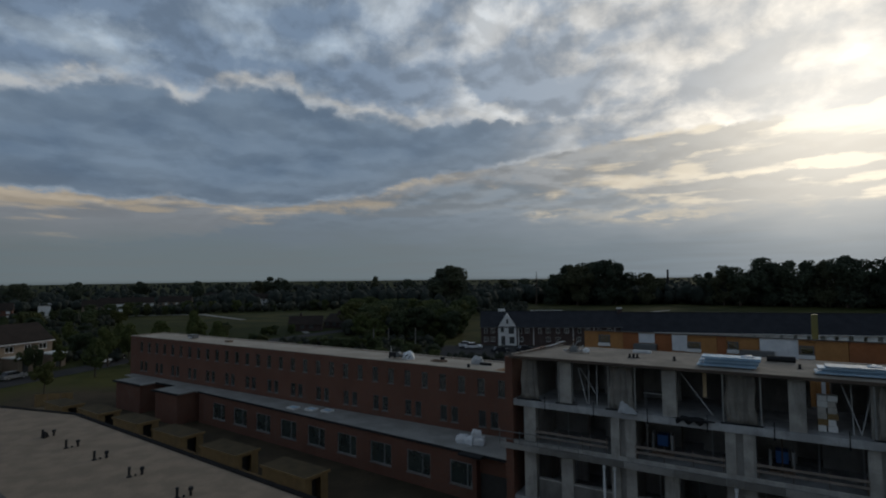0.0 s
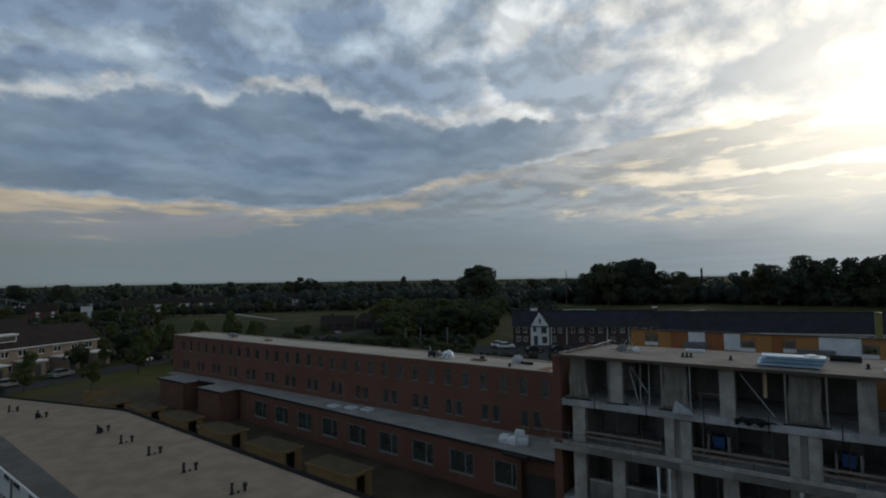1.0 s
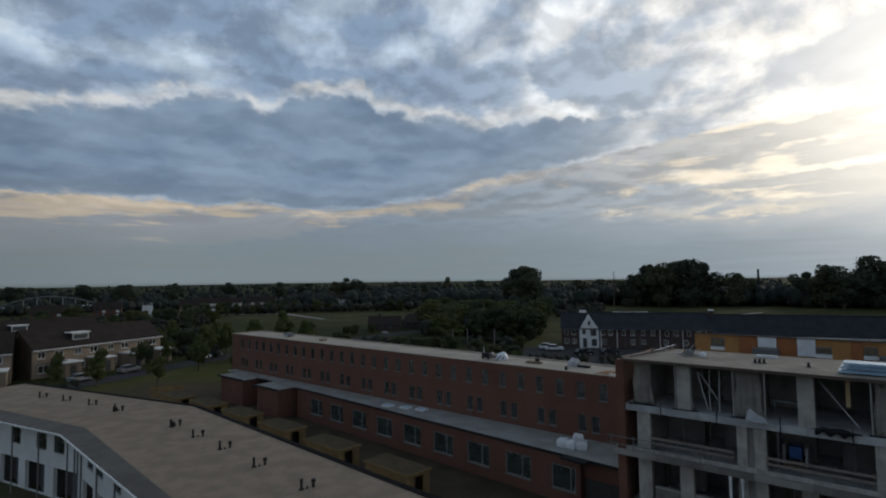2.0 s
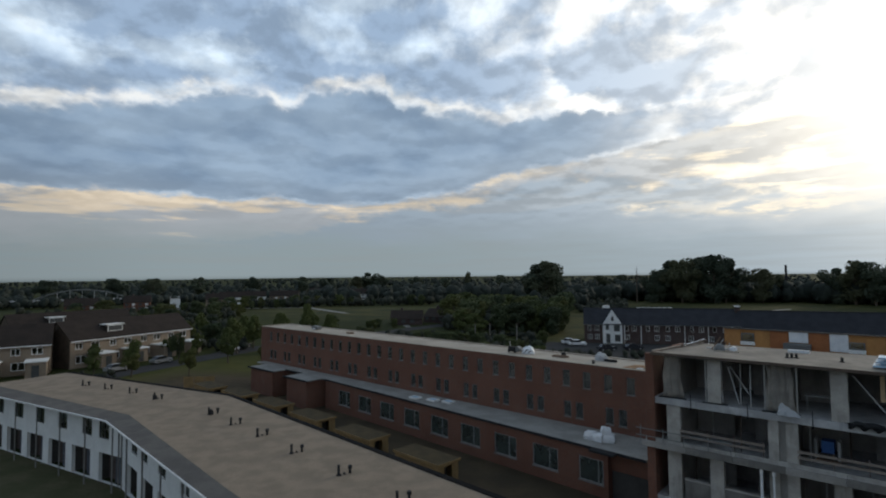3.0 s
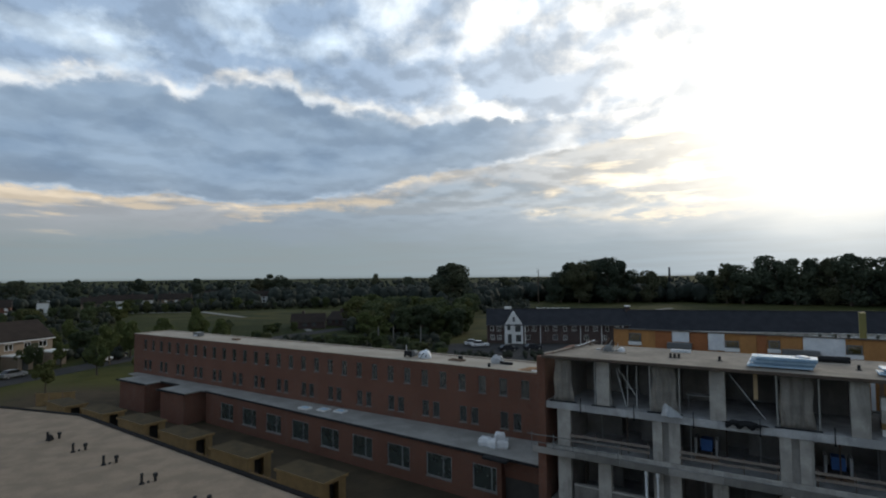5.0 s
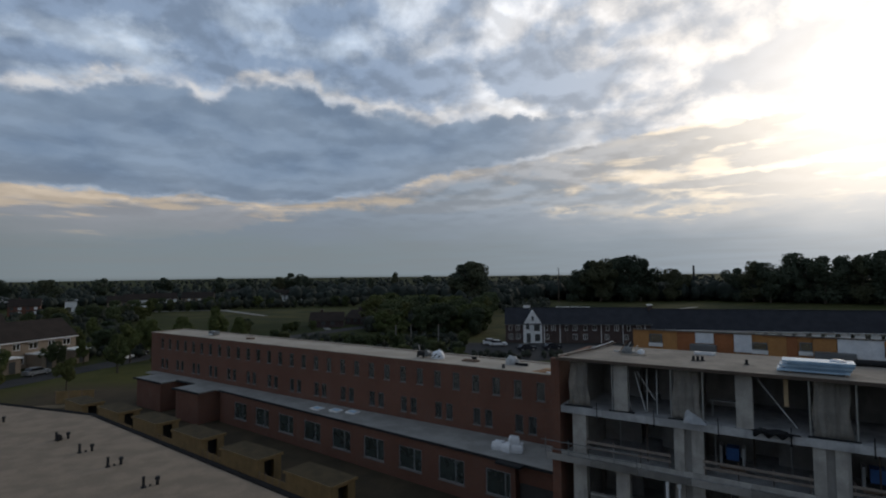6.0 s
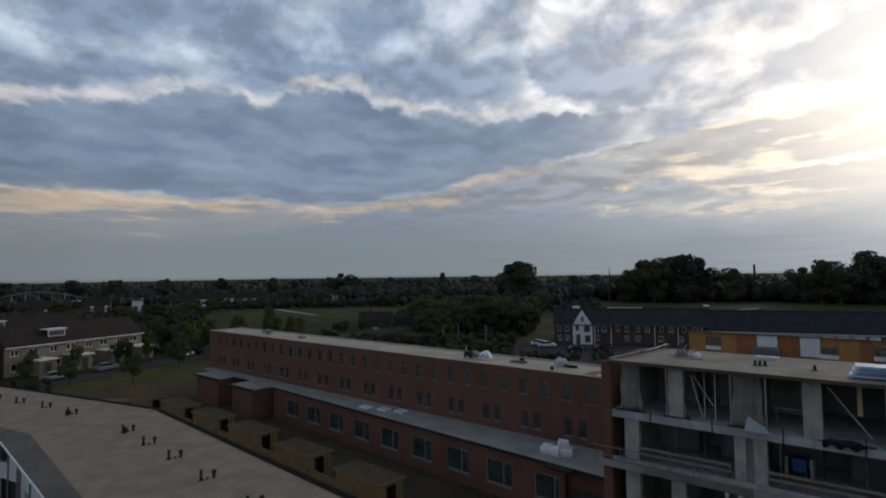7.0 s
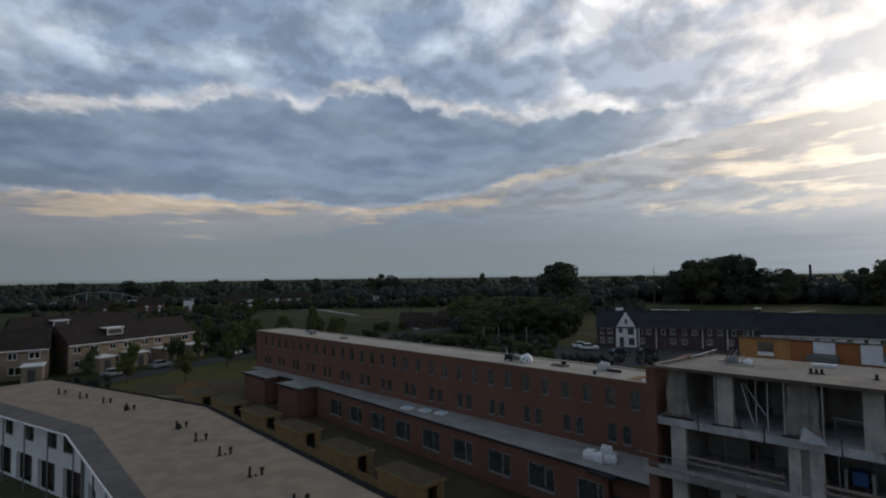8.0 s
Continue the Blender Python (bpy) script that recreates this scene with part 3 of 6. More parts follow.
# ---- the long red-brown brick terrace ----
def brick_terrace():
    L, D, H = 66.3, 5.2, 9.35
    t = thing("brick_terrace", pose(-52.9, 75.2, 0, 0, 0, -27.7), "long red-brown brick terrace with flat pale roofs, nearly finished", "building")
    houses = [61.2 - 4.1 * k for k in range(15)]
    top = [(c + d - 0.37, c + d + 0.37, 7.2, 8.68) for c in houses for d in (-0.68, 1.37)]
    mid = [(c + d - 0.37, c + d + 0.37, 4.42, 5.85) for c in houses for d in (-0.6, 0.6)]
    part("front_wall", pierced(bmesh.new(), 0, L, 0, 0.32, 0, H, top + mid), BRICK, t)
    part("back_wall", boxes((0, L, D - 0.32, D, 0, H)), BRICK, t)
    for x in (0, L - 0.32):
        part("end_wall", boxes((x, x + 0.32, 0.322, D - 0.322, 0, H)), BRICK, t)
    part("roof", boxes((0.2, L - 0.2, 0.2, D - 0.2, H - 0.25, H - 0.02)), ROOF_SAND, t, "sand-coloured flat roof")
    part("roof_edge", boxes((-0.04, L + 0.04, -0.04, 0.28, H + 0.002, H + 0.07), (-0.04, L + 0.04, D - 0.28, D + 0.04, H + 0.002, H + 0.07), (-0.04, 0.28, 0.282, D - 0.282, H + 0.002, H + 0.07), (L - 0.28, L + 0.04, 0.282, D - 0.282, H + 0.002, H + 0.07)), ROOF_SAND, t)
    for z in (3.3, 6.25):
        part("floor", boxes((0.33, L - 0.33, 0.34, D - 0.34, z - 0.2, z)), CONCRETE_DARK, t)
    for k in range(16):
        x = 63.4 - 4.1 * k
        if x > 1:
            part("party_wall", boxes((x - 0.1, x + 0.1, 0.34, D - 0.34, 0, H - 0.26)), CONCRETE_DARK, t)
    for x0, x1, z0, z1 in top + mid:
        window(t, x0, x1, 0, z0, z1, material=FRAME_GREY, sill=SILL, pane=GLASS_GREY)
    # rear extensions under one low roof, splayed a little from the terrace
    Z = 3.8
    X0, Y0, SPLAY = 21.5, -2.35, -3.3
    ext = pose(X0, Y0, 0, 0, 0, SPLAY)
    W = 41.2
    big = [(c - (1.3 if k else 1.1), c + (1.3 if k else 1.1), 0.95, 2.85) for k, c in ((k, 39.7 - 4.4 * k) for k in range(9))]
    part("extension_wall", pierced(bmesh.new(), 0, W, 0, 0.3, 0, Z - 0.16, big), BRICK, t).matrix_basis = ext
    part("extension_end_wall", boxes((W - 0.3, W, 0.302, 4.6, 0, Z - 0.16)), BRICK, t).matrix_basis = ext
    far = ext @ Vector((W + 3.2, -0.15, 0))
    part("extension_roof", prism(bmesh.new(), [(1.0, -1.3), (4.0, -1.3), (4.0, -4.2), (10.9, -4.2), (10.9, -2.0), (15.4, -2.0), (15.4, -4.9), (20.9, -4.9), (20.9, -2.5), (far.x, far.y), (66.2, -0.01), (1.0, -0.01)], Z - 0.155, Z), ROOFING, t, "pale grey roofing felt")
    part("roof_canopy", boxes((W - 1.2, W + 0.9, -0.85, -0.23, Z - 0.16, Z - 0.004)), EDGE, t, "dark canopy edge").matrix_basis = ext
    for x0, x1, y0 in ((4.3, 10.6, -4.0), (15.7, 20.6, -4.7)):
        part("porch_wall", boxes((x0, x0 + 0.3, y0, -0.01, 0, Z - 0.16), (x1 - 0.3, x1, y0, -0.01, 0, Z - 0.16), (x0 + 0.3, x1 - 0.3, y0, y0 + 0.3, 0, Z - 0.16)), BRICK, t)
    for x0, x1, y0, y1 in ((3.8, 11.1, -4.32, -4.21), (15.2, 21.1, -5.02, -4.91), (10.92, 15.38, -2.11, -2.01)):
        part("roof_trim", boxes((x0, x1, y0, y1, Z - 0.17, Z + 0.05)), EDGE, t)
    part("extension_trim", boxes((0, W + 3.2, -0.22, -0.165, Z - 0.17, Z + 0.03)), EDGE, t).matrix_basis = ext
    part("extension_floor", boxes((0.4, W - 0.4, 0.32, 2.2, 0.0, 0.15)), CONCRETE_DARK, t).matrix_basis = ext
    for x0, x1, z0, z1 in big:
        window(t, x0, x1, 0, z0, z1, mullions=(x0 + 1.72,), bar=0.09, material=FRAME_PALE, sill=SILL, pane=GLASS_GREEN_SHEEN).matrix_basis = ext
    # dark panel across the garage mouth in place of its inner shade
    part("garage_shade_panel", boxes((W + 0.02, W + 3.0, 0.6, 0.7, 0, 2.2)), DARK, t).matrix_basis = ext
    part("lintel_wall", boxes((W + 0.02, W + 3.1, 0.45, 0.75, 2.202, Z - 0.16)), BRICK, t).matrix_basis = ext
    return t


brick_terrace()


# ---- the concrete building under construction ----
FX, FY, FA = 3.1, 34.9, -26.3


def site_building():
    L, D = 42.0, 6.3
    t = thing("concrete_building", pose(FX, FY, 0, 0, 0, FA), "concrete apartment building under construction with open storeys", "building")
    floors = ((0.2, 0.36), (3.5, 0.36), (6.75, 0.36), (9.65, 0.4))
    ceil = (3.14, 6.39, 9.25, 12.4)
    for z, k in floors:
        part("floor_slab", boxes((0, L, -0.02, D, z - k, z)), CONCRETE, t)
    part("roof_slab", prism(bmesh.new(), [(-0.05, -0.35), (L, -0.35), (L, D), (1.35, D)], 12.402, 12.5), SITE_ROOF, t, "dusty sand-coloured roof slab")
    # brown edging, dark enough to paint the shadow line along the roof's front
    part("roof_edge", boxes((-0.1, L, -0.4, -0.352, 12.36, 12.53)), RUST_EDGE, t)
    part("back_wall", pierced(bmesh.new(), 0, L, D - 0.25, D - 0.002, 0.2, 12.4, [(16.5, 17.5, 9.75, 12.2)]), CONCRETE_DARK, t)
    part("brick_pier", boxes((-0.5, 0.02, -0.16, 0.25, 0, 12.4)), BRICK, t, "red-brown brick pier")
    part("side_wall", boxes((-0.3, -0.01, 0.252, D, 0, 12.39)), BRICK, t)
    for k in range(7):
        c = 0.95 + 6.06 * k
        for j, (z, _) in enumerate(floors):
            top = ceil[j]
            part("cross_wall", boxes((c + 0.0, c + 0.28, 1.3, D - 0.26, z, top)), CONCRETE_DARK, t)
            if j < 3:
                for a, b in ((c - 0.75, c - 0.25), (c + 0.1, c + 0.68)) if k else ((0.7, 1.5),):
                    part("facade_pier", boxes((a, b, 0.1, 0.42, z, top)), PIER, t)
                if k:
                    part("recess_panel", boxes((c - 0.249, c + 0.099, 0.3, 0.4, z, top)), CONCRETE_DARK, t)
            elif k:
                part("facade_pier", boxes((c - 0.5, c + 0.2, 0.5, 0.9, z, top)), PIER, t)
            if j != 2:
                part("column", boxes((c + 2.2, c + 2.95, 0.12, 0.5, z, top)), PIER, t)
            if j == 1:
                for a, b in ((c + 0.7, c + 2.19), (c + 2.96, c + 5.3)):
                    # the parapet's shade is in its dark colour
                    part("parapet_wall", boxes((a, b, 0.2, 0.45, z, 4.72)), PARAPET, t)
                    part("parapet_cap", boxes((a, b, 0.16, 0.49, 4.722, 4.8)), PIER, t)
            if j == 0:
                part("parapet_wall", boxes((c + 0.7, c + 2.19, 0.14, 0.4, z, z + 0.9), (c + 2.96, c + 5.3, 0.14, 0.4, z, z + 0.9)), PARAPET, t)
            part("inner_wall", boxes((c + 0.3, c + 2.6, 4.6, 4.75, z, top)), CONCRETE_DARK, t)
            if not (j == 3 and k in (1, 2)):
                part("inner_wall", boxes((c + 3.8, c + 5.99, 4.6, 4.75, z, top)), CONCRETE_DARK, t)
    return t


site_building()


# ---- the curved flat-roofed white terrace close by ----
def white_terrace():
    outer = [(-63.0, 50.0), (-34.9, 43.5), (-8.3, 27.7), (14.0, 14.4)]
    inner = [(-65.5, 40.2), (-39.3, 33.6), (-21.3, 23.0), (1.5, 9.4)]
    rim = [(-65.0, 42.2), (-38.7, 35.1), (-20.5, 23.75), (2.4, 10.1)]
    t = thing("white_terrace", pose(0, 0, 0), "white terrace bending round a yard with a beige gravel roof", "building")
    Z = 5.95
    part("roof", prism(bmesh.new(), [*rim, *offset_line(outer, -0.282)[::-1]], Z - 0.3, Z), GRAVEL, t, "beige gravel flat roof")
    return t, outer, inner, rim, Z


def offset_line(points, d):
    out = []
    for i, p in enumerate(points):
        a = Vector(points[max(i - 1, 0)]).to_2d()
        b = Vector(points[min(i + 1, len(points) - 1)]).to_2d()
        n = (b - a).normalized()
        out.append((p[0] + n.y * -d, p[1] + n.x * d))
    return out


def white_parts():
    t, outer, inner, rim, Z = white_terrace()
    part("roof_edge", prism(bmesh.new(), [*offset_line(outer, -0.28), *offset_line(outer, 0.12)[::-1]], Z - 0.45, Z + 0.06), ROOF_BLACK, t, "black roof edging")
    part("outer_wall", prism(bmesh.new(), [*offset_line(outer, -0.25), *offset_line(outer, 0.05)[::-1]], 0, Z - 0.46), WHITE, t)
    part("end_wall", prism(bmesh.new(), [(-65.2, 40.6), (-64.9, 40.6), (-62.9, 49.6), (-63.2, 49.6)], 0, Z - 0.02), WHITE, t)
    # sloping grey band from the roof's rim down to the eaves
    bm = bmesh.new()
    hi = [bm.verts.new((x, y, Z + 0.02)) for x, y in rim]
    lo = [bm.verts.new((x, y, Z - 0.06)) for x, y in offset_line(inner, -0.12)]
    lo2 = [bm.verts.new((x, y, Z - 0.15)) for x, y in offset_line(inner, -0.12)]
    hi2 = [bm.verts.new((x, y, Z - 0.15)) for x, y in rim]
    for i in range(3):
        for a, b in ((hi, lo), (lo, lo2), (lo2, hi2), (hi2, hi)):
            bm.faces.new((a[i], b[i], b[i + 1], a[i + 1]))
    bmesh.ops.recalc_face_normals(bm, faces=bm.faces)
    # added white strip: draws the bright line where light catches the wall top
    part("lit_wall_top_strip", prism(bmesh.new(), [*offset_line(inner, -0.2), *offset_line(inner, -0.125)[::-1]], Z - 0.2, Z - 0.07), WHITE, t, "added white strip painting the lit top of the wall")
    part("eaves_band", bm, SLATE, t, "dark grey roofing band")
    # walls set back under the deep eaves, which slim posts carry
    line = offset_line(inner, 1.1)
    for i in range(3):
        a, b = Vector(line[i]), Vector(line[i + 1])
        length, m = (b - a).length, pose(a.x, a.y, 0, 0, 0, math.degrees(math.atan2(b.y - a.y, b.x - a.x)))
        if i == 0:
            posts = [27.54 - 4.15 * k for k in range(7)]
            porches = [(23.75, length - 0.08)] + [(p - 4.05, p - 1.0) for p in posts[1:] if p > 4.2]
            uppers = [(23.7, 25.25)] + [(p - 2.4, p - 0.8) for p in posts[1:] if p > 3]
        else:
            posts = [5.3 + 4.0 * k for k in range(int((length - 5.5) // 4) + 1)]
            porches = [(1.65 + 3.95 * k, 4.55 + 3.95 * k) for k in range(int(length // 3.95))]
            uppers = [(2.9, 4.45), (5.4, 7.1), (9.6, 11.25), (14.15, 14.9), (15.05, 15.8), (18.2, 19.6), (22.0, 23.4)]
        porches = [p for p in porches if p[1] < length]
        uppers = [p for p in uppers if p[1] < length - 0.3]
        wall = pierced(bmesh.new(), 0, length, 0, 0.3, 0, Z - 0.16, [(p, q, 3.7, 5.15) for p, q in uppers] + [(p, q, 0.02, 2.5) for p, q in porches])
        part("front_wall", wall, WHITE, t, "white rendered wall").matrix_basis = m
        for p, q in uppers:
            window(t, 0, q - p, 0, 3.7, 5.15, mullions=((q - p) * 0.5,) if q - p > 1 else (), material=FRAME_DARK, sill=WHITE_TRIM).matrix_basis = m @ pose(p, 0, 0)
        for p, q in porches:
            half = (q - p) / 2
            for x0, x1, deep, paint in ((0.0, half - 0.05, 0.9, DOOR_BROWN), (half + 0.05, q - p, 0.5, DOOR_DARK)):
                d = part("door", boxes((x0, x1, deep, deep + 0.06, 0.02, 2.48)), paint, t, "dark boarded porch door")
                d.matrix_basis = m @ pose(p, 0, 0)
                part("door_rail", boxes((x0 + 0.08, x1 - 0.08, deep - 0.03, deep - 0.002, 1.1, 1.2), (x0 + 0.08, x1 - 0.08, deep - 0.03, deep - 0.002, 2.2, 2.3)), paint, d)
            # porch linings in dark colour, painting the shade of the recess
            part("porch_side", boxes((-0.12, -0.01, 0.302, 0.95, 0, 2.6), (q - p + 0.01, q - p + 0.12, 0.302, 0.95, 0, 2.6), (-0.12, q - p + 0.12, 0.302, 0.95, 2.602, 2.7)), DARK, t).matrix_basis = m @ pose(p, 0, 0)
        for p in posts:
            d = part("eaves_post", rod(bmesh.new(), (0, 0, 0.02), (0, 0, Z - 0.16), 0.06), SILL, t, "slim grey post under the eaves")
            d.matrix_basis = m @ pose(p if i == 0 else p + 0.15, -0.98, 0)
        for x in (0.35, length - 0.3):
            part("downpipe", rod(bmesh.new(), (0, -0.08, 0.02), (0, -0.08, Z - 0.22), 0.05), SILL, t).matrix_basis = m @ pose(x, 0, 0)
    return Z


ROOF_Z = white_parts()
slab("lawn", [(-66.5, 38.0), (-65.4, 41.3), (-38.7, 34.6), (-20.8, 23.9), (1.2, 10.3), (-2, -2), (-60, -2), (-75, 20)], 0.0, 0.018, YARD, "worn brownish grass yard inside the white terrace", "lawn")


def vents():
    """Pairs of dark roof pipes with a small stub between them."""
    near = [(-32.1, 36.8), (-28.2, 34.5), (-24.35, 32.35), (-19.95, 29.65), (-15.2, 26.9), (-10.6, 24.2), (-6.0, 21.5)]
    far = [(-41.2, 40.5), (-45.7, 42.0), (-49.9, 43.0), (-53.9, 43.9)]
    for k, (x, y) in enumerate(near + far):
        t = thing("roof_vent", pose(x, y, ROOF_Z, 0, 0, 45 if k < len(near) else 15), "black roof vent pipes standing on beige gravel", "vent", "vents on the gravel roof")
        t.scale = (0.8, 0.8, 0.8)
        part("pipe", rod(bmesh.new(), (0, 0, 0.1), (0, 0, 0.68), 0.095, 0.095, 10), EDGE, t)
        part("collar", rod(bmesh.new(), (0, 0, 0), (0, 0, 0.1), 0.2, 0.14, 10), EDGE, t)
        part("pipe_cap", rod(bmesh.new(), (0, 0, 0.682), (0, 0, 0.74), 0.13, 0.1, 10), EDGE, t)
        part("stub", rod(bmesh.new(), (0.42, 0, 0), (0.42, 0, 0.13), 0.07, 0.07, 8), EDGE, t)
        q = part("cowl_pipe", rod(bmesh.new(), (0.86, 0, 0), (0.86, 0, 0.36), 0.1, 0.1, 10), EDGE, t)
        part("cowl", rod(bmesh.new(), (0.86, 0, 0.362), (0.86, 0, 0.56), 0.17, 0.15, 10), EDGE, q)
        if k in (0, 7):
            part("pipe", rod(bmesh.new(), (0.12, -0.42, 0), (0.12, -0.42, 0.6), 0.12, 0.12, 10), EDGE, t)
            part("pipe", rod(bmesh.new(), (0.3, -0.2, 0), (0.3, -0.2, 0.45), 0.1, 0.1, 10), EDGE, t)


vents()


# ---- garden sheds behind the brick terrace ----
def garden_shed():
    t = thing("garden_shed", pose(0, 0, 0), "yellow timber garden shed with a flat brown roof", "shed", "sheds between the terraces")
    L, W, H = 5.4, 2.3, 2.2
    # the door end is at x = 0, the shed runs back along -x
    part("long_wall", boxes((-L, -0.1, 0, 0.1, 0, H)), TIMBER, t)
    part("long_wall", boxes((-L, -0.1, W - 0.1, W, 0, H)), TIMBER, t)
    part("back_wall", boxes((-L, -L + 0.1, 0.102, W - 0.102, 0, H)), TIMBER, t)
    part("door_wall", boxes((-0.098, 0.0, 0, 0.62, 0, H), (-0.098, 0.0, 1.58, W, 0, H), (-0.098, 0.0, 0.622, 1.578, 1.98, H)), TIMBER, t)
    # added dark sheet inside the shed, painted as the doorway's shade
    part("doorway", boxes((-1.2, -1.15, 0.2, W - 0.2, 0, H)), DARK, t, "dark panel painting the shade behind the open door")
    for k in range(14):
        part("board", boxes((-L + 0.02, -0.12, -0.022, -0.002, 0.03 + k * 0.145, 0.03 + k * 0.145 + 0.13)), TIMBER, t)
    part("roof", boxes((-L - 0.12, 0.12, -0.12, W + 0.12, H + 0.002, H + 0.12)), SHED_ROOF, t, "flat brown roofing")
    part("roof_trim", boxes((-L - 0.15, 0.15, -0.15, -0.122, H - 0.06, H + 0.15), (0.122, 0.15, -0.12, W + 0.15, H - 0.06, H + 0.15)), TIMBER, t)
    return t


SHED = garden_shed()
SHED_SPOTS = [(-12.75, 39.75), (-20.75, 44.5), (-28.75, 49.3), (-36.4, 53.6), (-43.8, 57.4), (-51.0, 60.4)]
SHED.matrix_basis = pose(*SHED_SPOTS[0], 0, 0, 0, -30)
for p in SHED_SPOTS[1:]:
    copy_thing(SHED, pose(*p, 0, 0, 0, -29))


# ---- the timber-panelled block behind the concrete one ----
def timber_block():
    t = thing("timber_block", pose(9.1, 43.0, 0, 0, 0, FA), "unfinished block with orange timber panels and grey boards", "building")
    L = 34.0
    part("wall", boxes((0, L, 0.3, 0.6, 0, 13.3)), OSB, t)
    part("back_wall", boxes((0, L, 4.7, 5.0, 0, 12.4)), OSB_DEEP, t)
    part("roof", boxes((0, L, 0.602, 4.698, 12.1, 12.35)), SLATE, t)
    panels = [(0.0, 1.1, OSB), (2.05, 3.0, OSB), (3.02, 4.15, OSB_DEEP), (5.36, 6.52, OSB_DEEP), (8.5, 9.5, OSB), (9.52, 10.1, OSB_DEEP), (10.9, 12.1, OSB), (15.25, 17.0, OSB), (17.05, 19.0, OSB_DEEP), (19.1, 21.5, OSB), (23.0, 25.0, OSB_DEEP), (25.1, 29.0, OSB), (29.1, 33.9, OSB_DEEP)]
    for a, b, m in panels:
        part("timber_panel", boxes((a, b, 0.2, 0.298, 9.0, 13.28)), m, t)
    for a, b, z in ((4.2, 5.33, 12.55), (6.56, 7.58, 12.1), (12.14, 14.35, 11.8), (21.6, 22.9, 12.2)):
        part("white_board", boxes((a, b, 0.14, 0.298, z, 13.32)), PLASTIC_WHITE, t, "white insulation board")
    for a, b, z0, z1 in ((1.15, 2.0, 12.4, 13.02), (7.62, 8.46, 12.32, 12.8), (10.2, 10.86, 12.4, 12.95), (14.4, 15.2, 12.3, 12.9)):
        window(t, a, b, 0.12, z0, z1, bar=0.06, material=FRAME_GREY, pane=GLASS_COATED)
        part("window_board", boxes((a - 0.06, b + 0.04, 0.13, 0.19, z0 - 0.26, z0 - 0.01)), WHITE_TRIM, t, "white board under the window")
    for k in range(3):
        part("white_strip", boxes((15.5 + 0.42 * k, 15.72 + 0.42 * k, 0.1, 0.198, 8.0 + 0.3 * (k % 3), 11.9)), WOOD if k % 3 == 1 else PLASTIC_WHITE, t, "white insulation strip")
    for a, b, z in ((3.92, 5.52, 12.5), (10.95, 13.0, 12.46)):
        part("grey_box", boxes((a, b, -0.5, 0.13, 11.2, z)), FRAME_GREY, t)
    part("yellow_mast", boxes((15.15, 15.5, 0.62, 0.95, 12.36, 14.95)), MAST_PAINT, t, "yellow-green mast")
    part("eaves_batten", boxes((0, L, 0.08, 0.198, 13.284, 13.36)), SLATE, t)
    return t


timber_block()


# ---- the far brick terrace with a white gable ----
def gabled_row(name, m, L, D, eave, ridge, wall_mat, tile_mat, label, windows, white_eave=False, low=None):
    t = thing(name, m, label, "house")
    holes = [(c - w, c + w, eave - 1.8, eave - 0.5) for k, c in enumerate(windows) for w in (0.55 if k % 2 else 0.42,)] + [(c - 0.55, c + 0.55, min(0.9, eave - 3.6), min(0.9, eave - 3.6) + 1.3) for c in (windows if low is None else low)]
    part("front_wall", pierced(bmesh.new(), 0, L, 0, 0.3, 0, eave, holes), wall_mat, t)
    part("back_wall", boxes((0, L, D - 0.3, D, 0, eave)), wall_mat, t)
    for x in (0, L - 0.3):
        bm = bmesh.new()
        box(bm, x, x + 0.3, 0.302, D - 0.302, 0, eave)
        part("gable_wall", bm, BRICK_DARK, t)
        bm = bmesh.new()
        v = [bm.verts.new((xx, yy, zz)) for xx in (x, x + 0.3) for yy, zz in ((0.3, eave), (D - 0.3, eave), (D / 2, ridge - 0.35))]
        for f in ((0, 2, 1), (3, 4, 5), (0, 1, 4, 3), (1, 2, 5, 4), (2, 0, 3, 5)):
            bm.faces.new([v[i] for i in f])
        part("gable", bm, BRICK_DARK, t)
    for side in (0, 1):
        y0, y1 = (-0.4, D / 2) if side == 0 else (D + 0.4, D / 2)
        bm = bmesh.new()
        k = (ridge - eave) / (D / 2 + 0.4)
        v = [bm.verts.new((x, y, z)) for x in (-0.2, L + 0.2) for y, z in ((y0, eave - 0.1), (y1, ridge), (y1, ridge - 0.22), (y0, eave - 0.3))]
        for f in ((0, 1, 2, 3), (7, 6, 5, 4), (0, 4, 5, 1), (1, 5, 6, 2), (2, 6, 7, 3), (3, 7, 4, 0)):
            bm.faces.new([v[i] for i in f])
        bmesh.ops.recalc_face_normals(bm, faces=bm.faces)
        part("roof_slope", bm, tile_mat, t)
    part("ridge", boxes((-0.2, L + 0.2, D / 2 - 0.15, D / 2 + 0.15, ridge - 0.05, ridge + 0.08)), tile_mat, t)
    part("gutter", boxes((-0.2, L + 0.2, -0.52, -0.402, eave - 0.34, eave - 0.2)), WHITE_TRIM if white_eave else FRAME_GREY, t)
    for h in holes:
        window(t, *h[:2], 0, *h[2:], mullions=((h[0] + h[1]) / 2,) if h[1] - h[0] > 1 else (), bar=0.09, material=WHITE_TRIM)
    return t


